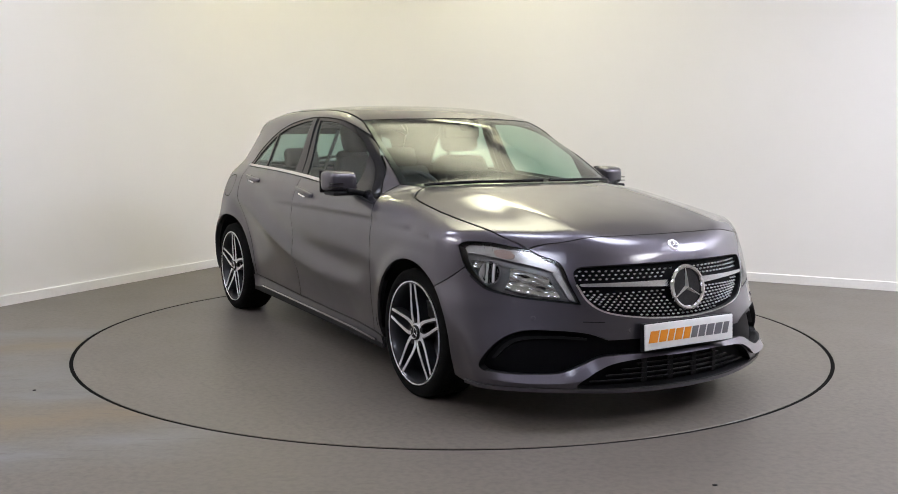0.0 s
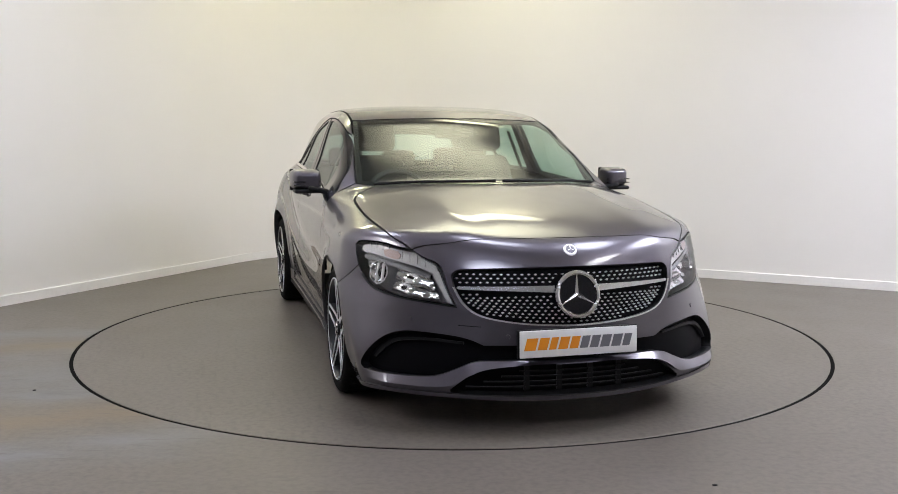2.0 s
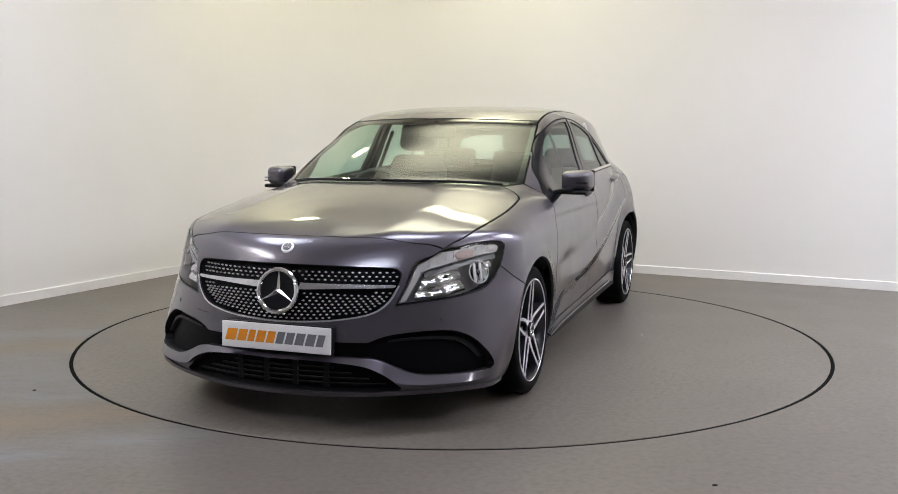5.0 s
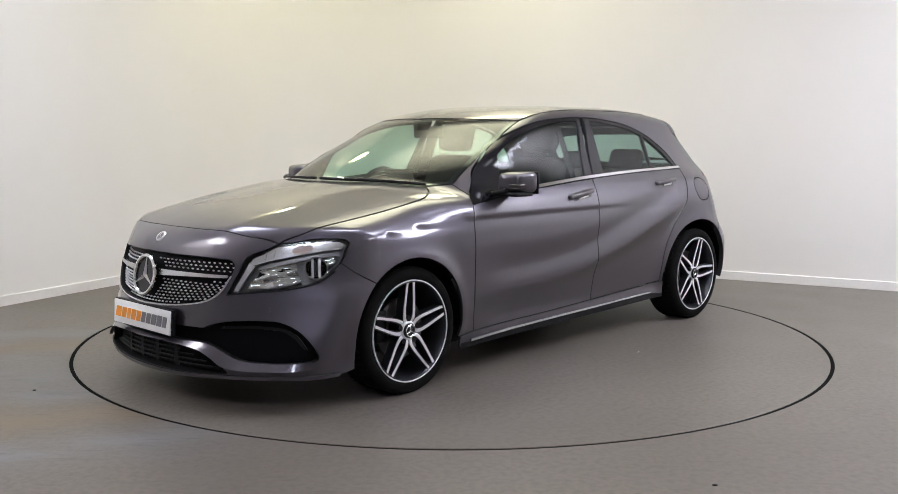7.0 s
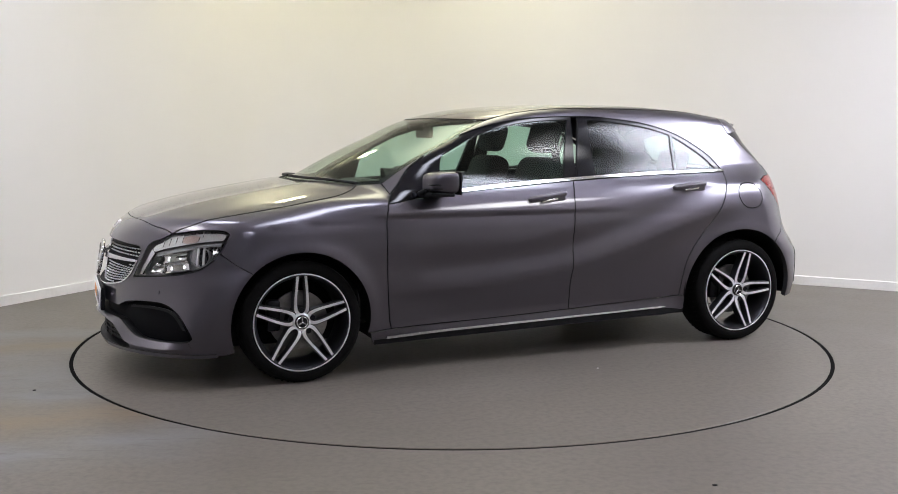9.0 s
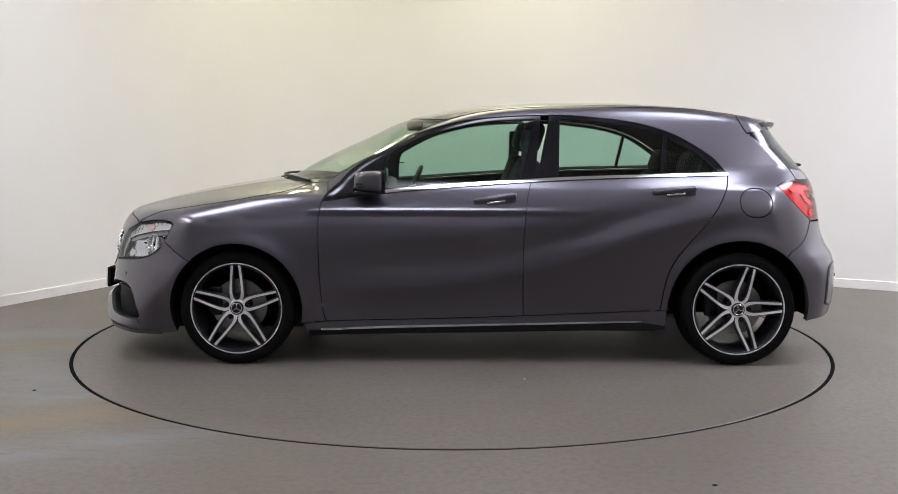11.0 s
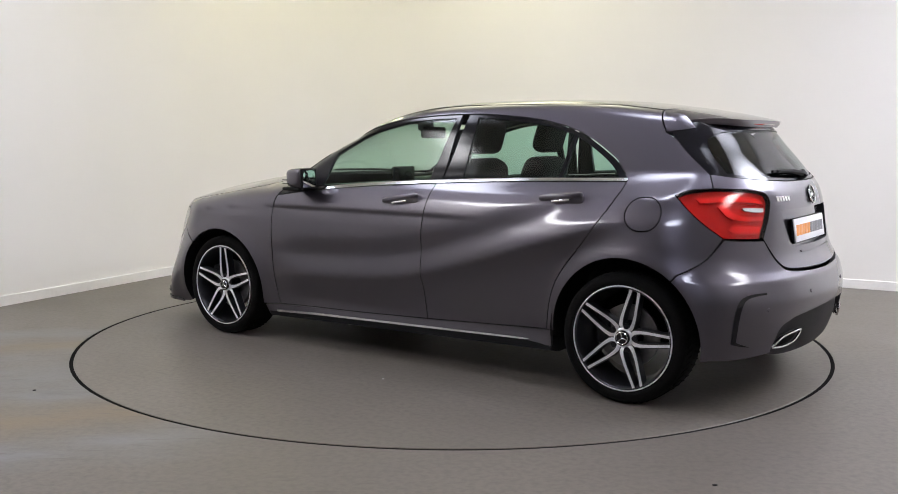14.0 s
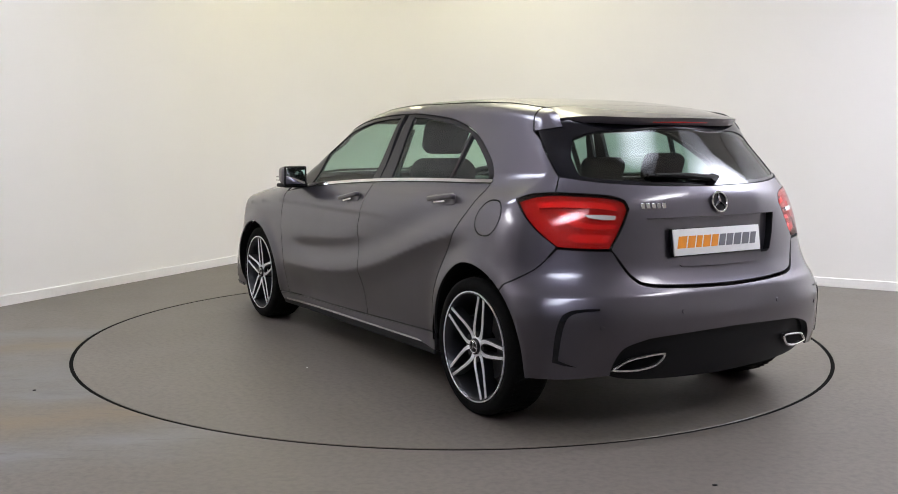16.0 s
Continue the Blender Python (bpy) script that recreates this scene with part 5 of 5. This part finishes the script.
def build_cabin(car):
    """Dark seats, dash, wheel, mirror and lining seen through the glass."""
    def seat(x, y, name):
        base = part(name, rounded_box((.50, .50, .20), (x, y, .50), .07, 4), SEAT, car, "dark cloth car seat")
        bm = rounded_box((.15, .48, .62), (0, 0, .31), .065, 4)
        for v in bm.verts:
            v.co.y *= 1 - .25 * max(0, v.co.z / .62) ** 2
        bm.transform(pose(x - .24, y, .52, 0, -20, 0))
        part("backrest", bm, SEAT, base)
        bm = rounded_box((.11, .27, .19), (0, 0, .74), .05, 4)
        bm.transform(pose(x - .235, y, .52, 0, -17, 0))
        part("headrest", bm, SEAT, base)
        return base
    seat(.18, .36, "front_seat"), seat(.18, -.36, "front_seat")
    bench = part("rear_seat", rounded_box((.50, 1.24, .22), (-.72, 0, .50), .07, 4), SEAT, car, "dark cloth rear bench")
    bm = rounded_box((.15, 1.24, .52), (0, 0, .26), .06, 4)
    bm.transform(pose(-.98, 0, .52, 0, -22, 0))
    part("backrest", bm, SEAT, bench)
    for y in (.40, 0, -.40):
        bm = rounded_box((.09, .25, .15), (0, 0, .59 - (.02 if y == 0 else 0)), .04, 4)
        bm.transform(pose(-.975, y, .52, 0, -20, 0))
        part("headrest", bm, SEAT, bench)
    bm = rounded_box((.42, 1.36, .26), (.80, 0, .80), .08, 4)
    dash = part("dashboard", bm, DASH, car, "dark soft-touch dashboard")
    part("instrument_hood", rounded_box((.20, .36, .09), (.66, -.36, .92), .04, 4), DASH, dash)
    part("dash_screen", rounded_box((.02, .22, .13), (.60, 0, .975), .008, 2), GLOSS_BLACK, dash, "dark centre display")
    for y in (.52, .12, -.12, -.52):
        bm = turned([(.02, -.01), (.042, -.01), (.046, .006), (.030, .010), (.02, .004)], 24)
        bm.transform(pose(.592, y, .84, 0, 0, 90))
        part("air_vent", bm, SILVER, dash, "round silver air vent")
    part("console", rounded_box((.9, .22, .22), (.25, 0, .46), .04, 3), DASH, car, "dark centre console")
    pts = [Vector((0, .185 * math.cos(2 * math.pi * i / 36), .185 * math.sin(2 * math.pi * i / 36))) for i in range(36)]
    bm = tube(pts, .016, 8, closed=True)
    m = pose(.47, -.36, .86, 0, -24, 0)
    bm.transform(m)
    sw = part("steering_wheel", bm, DASH, car, "dark leather steering wheel")
    bm = rounded_box((.05, .15, .12), (.01, 0, 0), .03, 3)
    bm.transform(m)
    part("wheel_boss", bm, DASH, sw)
    for a in (0, 180, 270):
        bm = rounded_box((.02, .11, .035), (.005, .11, 0), .008, 2)
        bm.transform(m @ pose(0, 0, 0, a))
        part("wheel_spoke", bm, SILVER, sw)
    part("steering_column", tube([(.48, -.36, .85), (.75, -.36, .76)], .04, 12), DASH, car)
    part("rear_view_mirror", rounded_box((.03, .24, .07), (.36, 0, 1.255), .014, 3), BLACK, car, "black rear-view mirror")
    part("mirror_stalk", rounded_box((.10, .05, .06), (.42, 0, 1.295), .015, 2), BLACK, car)
    for y in (.36, -.36):
        part("sun_visor", rounded_box((.15, .36, .02), (.20, y, 1.33), .008, 2, (0, 16, 0)), LINER_GAP_SHADE, car)
    part("parcel_shelf", rounded_box((.40, 1.10, .025), (-1.42, 0, .985), .008, 2), LINER_GAP_SHADE, car, "dark parcel shelf")
    for side in (1, -1):
        part("seat_belt", rounded_box((.05, .006, .62), (-.22, side * .655, .98), .002, 1, (side * 22, 0, 0)), LINER_GAP_SHADE, car)


def build_car():
    car = new("hatchback_car", None)
    tagged(car, "metallic mauve-grey five-door hatchback on the turntable", "car")
    nose, gate, grille, mid, lower, doors, fa, ra = build_shell(car)
    build_nose(car, nose, grille, mid, lower)
    build_headlights(car)
    build_tail(car, gate)
    build_spoiler(car)
    build_doors(doors)
    for x, side, phase in ((WHEEL_X, 1, 0), (-WHEEL_X, 1, 15), (WHEEL_X, -1, 3), (-WHEEL_X, -1, -4)):
        build_wheel(car, x, side, phase)
    build_under(car)
    build_cabin(car)
    return car


# ---- the room ----
CORNER = Vector((-1.587, 4.447, 0))
AWAY_LEFT, AWAY_RIGHT = Vector((-.430, -.9028, 0)), Vector((.885, -.465, 0))
COVE = 1.3
LENGTH_LEFT, LENGTH_RIGHT, HEIGHT = 15.0, 13.0, 3.8
RADIUS = 2.234


def slab(name, origin, along, length, out, thick, z0, z1, skin, label, kind="structure", category="", bevel=0.0):
    """An upright box on the line from origin, thick towards out."""
    bm = bmesh.new()
    vs = []
    for z in (z0, z1):
        for k, j in ((0, 0), (1, 0), (1, 1), (0, 1)):
            vs.append(bm.verts.new(origin + along * (length * k) + out * (thick * j) + Vector((0, 0, z))))
    for f in ((3, 2, 1, 0), (4, 5, 6, 7), (0, 1, 5, 4), (1, 2, 6, 5), (2, 3, 7, 6), (3, 0, 4, 7)):
        bm.faces.new([vs[i] for i in f])
    if bevel:
        bmesh.ops.bevel(bm, geom=[e for e in bm.edges if all(abs(v.co.z - z1) < 1e-6 for v in e.verts)], offset=bevel, segments=3, profile=.5, affect="EDGES")
    ob = part(name, bm, skin, None, soft=False)
    return tagged(ob, label, category or name.split("_")[0], kind=kind)


def cove(name, near, thick, height, skin, label, category):
    """The rounded corner between the two walls, as a bent slab."""
    bm = bmesh.new()
    rows = []
    n = 24
    for i in range(n + 1):
        t = i / n
        p = CORNER + AWAY_LEFT * (COVE * (1 - t) ** 2) + AWAY_RIGHT * (COVE * t * t)
        d = (AWAY_LEFT * (-(1 - t)) + AWAY_RIGHT * t).normalized()
        out = Vector((-d.y, d.x, 0))
        rows.append([bm.verts.new(p + out * (near + k) + Vector((0, 0, z))) for k, z in ((0, 0), (0, height), (thick, height), (thick, 0))])
    for p, q in zip(rows, rows[1:]):
        for k in range(4):
            bm.faces.new((p[k], p[(k + 1) % 4], q[(k + 1) % 4], q[k]))
    bm.faces.new(rows[0]), bm.faces.new(rows[-1][::-1])
    return tagged(part(name, bm, skin, None), label, category, kind="structure")


def build_room():
    far_left, far_right = CORNER + AWAY_LEFT * LENGTH_LEFT, CORNER + AWAY_RIGHT * LENGTH_RIGHT
    slab("wall_west", CORNER + AWAY_LEFT * COVE, AWAY_LEFT, LENGTH_LEFT - COVE, -AWAY_RIGHT, .15, 0, HEIGHT, WALL, "plain white-painted studio wall")
    slab("wall_north", CORNER + AWAY_RIGHT * COVE, AWAY_RIGHT, LENGTH_RIGHT - COVE, -AWAY_LEFT, .15, 0, HEIGHT, WALL, "plain white-painted studio wall")
    cove("wall_corner", 0, .15, HEIGHT, WALL, "smoothly curved white studio corner", "wall")
    cove("baseboard_corner", -.016, .016, .075, SKIRT, "low white painted skirting board round the corner", "baseboard")
    # south and east walls are unseen, added to close the room and return light
    slab("wall_south", far_left, AWAY_RIGHT, LENGTH_RIGHT, AWAY_LEFT, .15, 0, HEIGHT, UNSEEN_WALL, "plain grey wall out of view, added to close the room")
    slab("wall_east", far_right, AWAY_LEFT, LENGTH_LEFT, AWAY_RIGHT, .15, 0, HEIGHT, WALL, "plain white-painted studio wall")
    slab("ceiling", CORNER, AWAY_LEFT, LENGTH_LEFT, AWAY_RIGHT, LENGTH_RIGHT, HEIGHT, HEIGHT + .12, CEILING, "plain pale studio ceiling")
    slab("baseboard_west", CORNER + AWAY_LEFT * COVE, AWAY_LEFT, LENGTH_LEFT - COVE, AWAY_RIGHT, .016, 0, .075, SKIRT, "low white painted skirting board", category="baseboard", bevel=.006)
    slab("baseboard_north", CORNER + AWAY_RIGHT * COVE, AWAY_RIGHT, LENGTH_RIGHT - COVE, AWAY_LEFT, .016, 0, .075, SKIRT, "low white painted skirting board", category="baseboard", bevel=.006)
    # floor with a round hole
    n = 160
    bm = bmesh.new()
    inner = [bm.verts.new((RADIUS * math.cos(2 * math.pi * i / n), RADIUS * math.sin(2 * math.pi * i / n), 0)) for i in range(n)]
    rim = [bm.verts.new((v.co.x, v.co.y, -.12)) for v in inner]
    mid = [bm.verts.new((v.co.x * 1.25, v.co.y * 1.25, 0)) for v in inner]
    outer = [bm.verts.new((v.co.x * 9, v.co.y * 9, 0)) for v in inner]
    for i in range(n):
        j = (i + 1) % n
        bm.faces.new((inner[i], inner[j], mid[j], mid[i]))
        bm.faces.new((mid[i], mid[j], outer[j], outer[i]))
        bm.faces.new((inner[j], inner[i], rim[i], rim[j]))
    floor = part("floor", bm, SCREED, None, soft=False)
    tagged(floor, "grey sealed screed floor with tawny and pale stains", "floor", kind="structure")
    pit = bmesh.new()
    bmesh.ops.create_circle(pit, cap_ends=True, segments=96, radius=RADIUS + .02)
    bmesh.ops.translate(pit, vec=(0, 0, -.115), verts=pit.verts)
    tagged(part("turntable_pit", pit, GROOVE, None, soft=False), "dark pit below the turntable", "pit", kind="structure")
    # turntable disc
    r = RADIUS - .020
    bm = turned([(0, -.06), (r, -.06), (r, -.004), (r - .004, 0), (0, 0)], 160)
    bm.transform(pose(0, 0, 0, 90))
    disc = part("turntable", bm, DISC, None, angle=30)
    tagged(disc, "round grey motor turntable flush with the floor", "turntable")
    # black ring fills the gap and paints in its shade
    gap_fill = turned([(r - .001, -.03), (RADIUS + .002, -.03), (RADIUS + .002, -.0025), (r - .001, -.0025)], 160)
    gap_fill.transform(pose(0, 0, 0, 90))
    tagged(part("turntable_gap_fill", gap_fill, GROOVE, None), "black ring standing in for the shaded gap round the turntable", "gap", kind="structure")
    # specks of dirt on the disc and floor
    for x, y, s, host in ((-.37, 1.13, .008, disc),):
        bm = bmesh.new()
        bmesh.ops.create_icosphere(bm, subdivisions=1, radius=s)
        bmesh.ops.scale(bm, vec=(1, .6, .3), verts=bm.verts)
        bmesh.ops.translate(bm, vec=(x, y, .002), verts=bm.verts)
        part("speck", bm, PLATE, host)
    for x, y, s in ((.934, -2.603, .011), (-2.02, -1.378, .011)):
        bm = bmesh.new()
        bmesh.ops.create_icosphere(bm, subdivisions=1, radius=s)
        bmesh.ops.scale(bm, vec=(1, .7, .35), verts=bm.verts)
        bmesh.ops.translate(bm, vec=(x, y, .003), verts=bm.verts)
        tagged(part("grit", bm, BLACK, None), "small dark crumb of dirt on the floor", "dirt")
    return disc


def light_panel(x, y, w, d, turn, skin, label):
    """A flat ceiling luminaire: metal tray and glowing diffuser."""
    lamp = new("ceiling_light", None)
    lamp.matrix_basis = pose(x, y, HEIGHT - .035, 0, 0, turn)
    tagged(lamp, label, "ceiling light", "ceiling lights")
    bm = rounded_box((w + .06, d + .06, .07), (0, 0, 0), .01, 2)
    part("tray", bm, SKIRT, lamp)
    bm = rounded_box((1, 1, .012), (0, 0, 0), .004, 2)
    glow = part("diffuser", bm, skin, lamp, "glowing diffuser")
    glow.matrix_basis = pose(0, 0, -.041) @ Matrix.Diagonal((w, d, 1, 1))
    return lamp


def build_lights():
    warm, cool = "warm-white ceiling light with a soft diffuser", "cool-white ceiling light or added fill light with a soft diffuser"
    light_panel(.1, 1.2, 3.0, 2.2, 0, PANEL_WIDE, warm)
    light_panel(-1.85, 3.05, .36, .36, 24, PANEL_SPOT, "small warm ceiling spot near the wall")
    light_panel(.5, 3.0, 1.5, .7, -28, PANEL_WARM, warm)
    light_panel(2.1, -1.3, 1.3, 1.6, 0, PANEL_COOL, cool)
    light_panel(.2, -1.7, 1.6, 1.0, 0, PANEL_COOL, cool)
    light_panel(-2.3, -.6, 1.2, 1.6, -24, PANEL_COOL, cool)
    # the last four are unseen fill lamps, added to brighten walls and car
    light_panel(5.2, -.5, 1.8, 3.6, -62, PANEL_SIDE_FILL, cool)
    light_panel(-4.4, -2.6, 1.2, 2.6, -24, PANEL_FILL, cool)
    light_panel(4.4, -3.6, 1.3, 2.6, 0, PANEL_FILL, cool)
    light_panel(-.4, -6.3, 3.0, 1.3, 0, PANEL_FRONT_FILL, cool)


def motions():
    """The turntable and the car on it turn together; the drive starts slowly and then runs evenly."""
    turns = [(0, -59.05), (0.5, -60.47), (1, -63.65), (1.5, -68.17), (2, -74.29), (2.5, -80.05), (3, -86.16), (3.5, -91.88), (4, -98.00), (4.5, -103.73), (5, -109.90), (5.2, -112.22), (5.9, -120.50), (6.6, -128.77), (7.3, -137.05), (7.5, -139.44), (8, -145.38), (8.5, -151.11), (9, -156.99), (9.2, -159.24), (9.9, -167.30), (10.6, -175.36), (11.3, -183.41), (11.5, -185.77), (12, -191.83), (12.5, -197.62), (13, -203.57), (13.5, -209.20), (14, -215.13), (14.5, -220.78), (15, -226.86), (15.5, -232.48), (16, -238.54)]
    disc_rows, car_rows = [], []
    for t, a in turns:
        disc_rows.append((t, pose(0, 0, 0, 0, 0, a)))
        car_rows.append((t, pose(0, 0, 0, 0, 0, a) @ pose(-0.1910, -0.0363, 0)))
    walk(disc, disc_rows)
    walk(car, car_rows)


disc = build_room()
build_lights()
car = build_car()
motions()
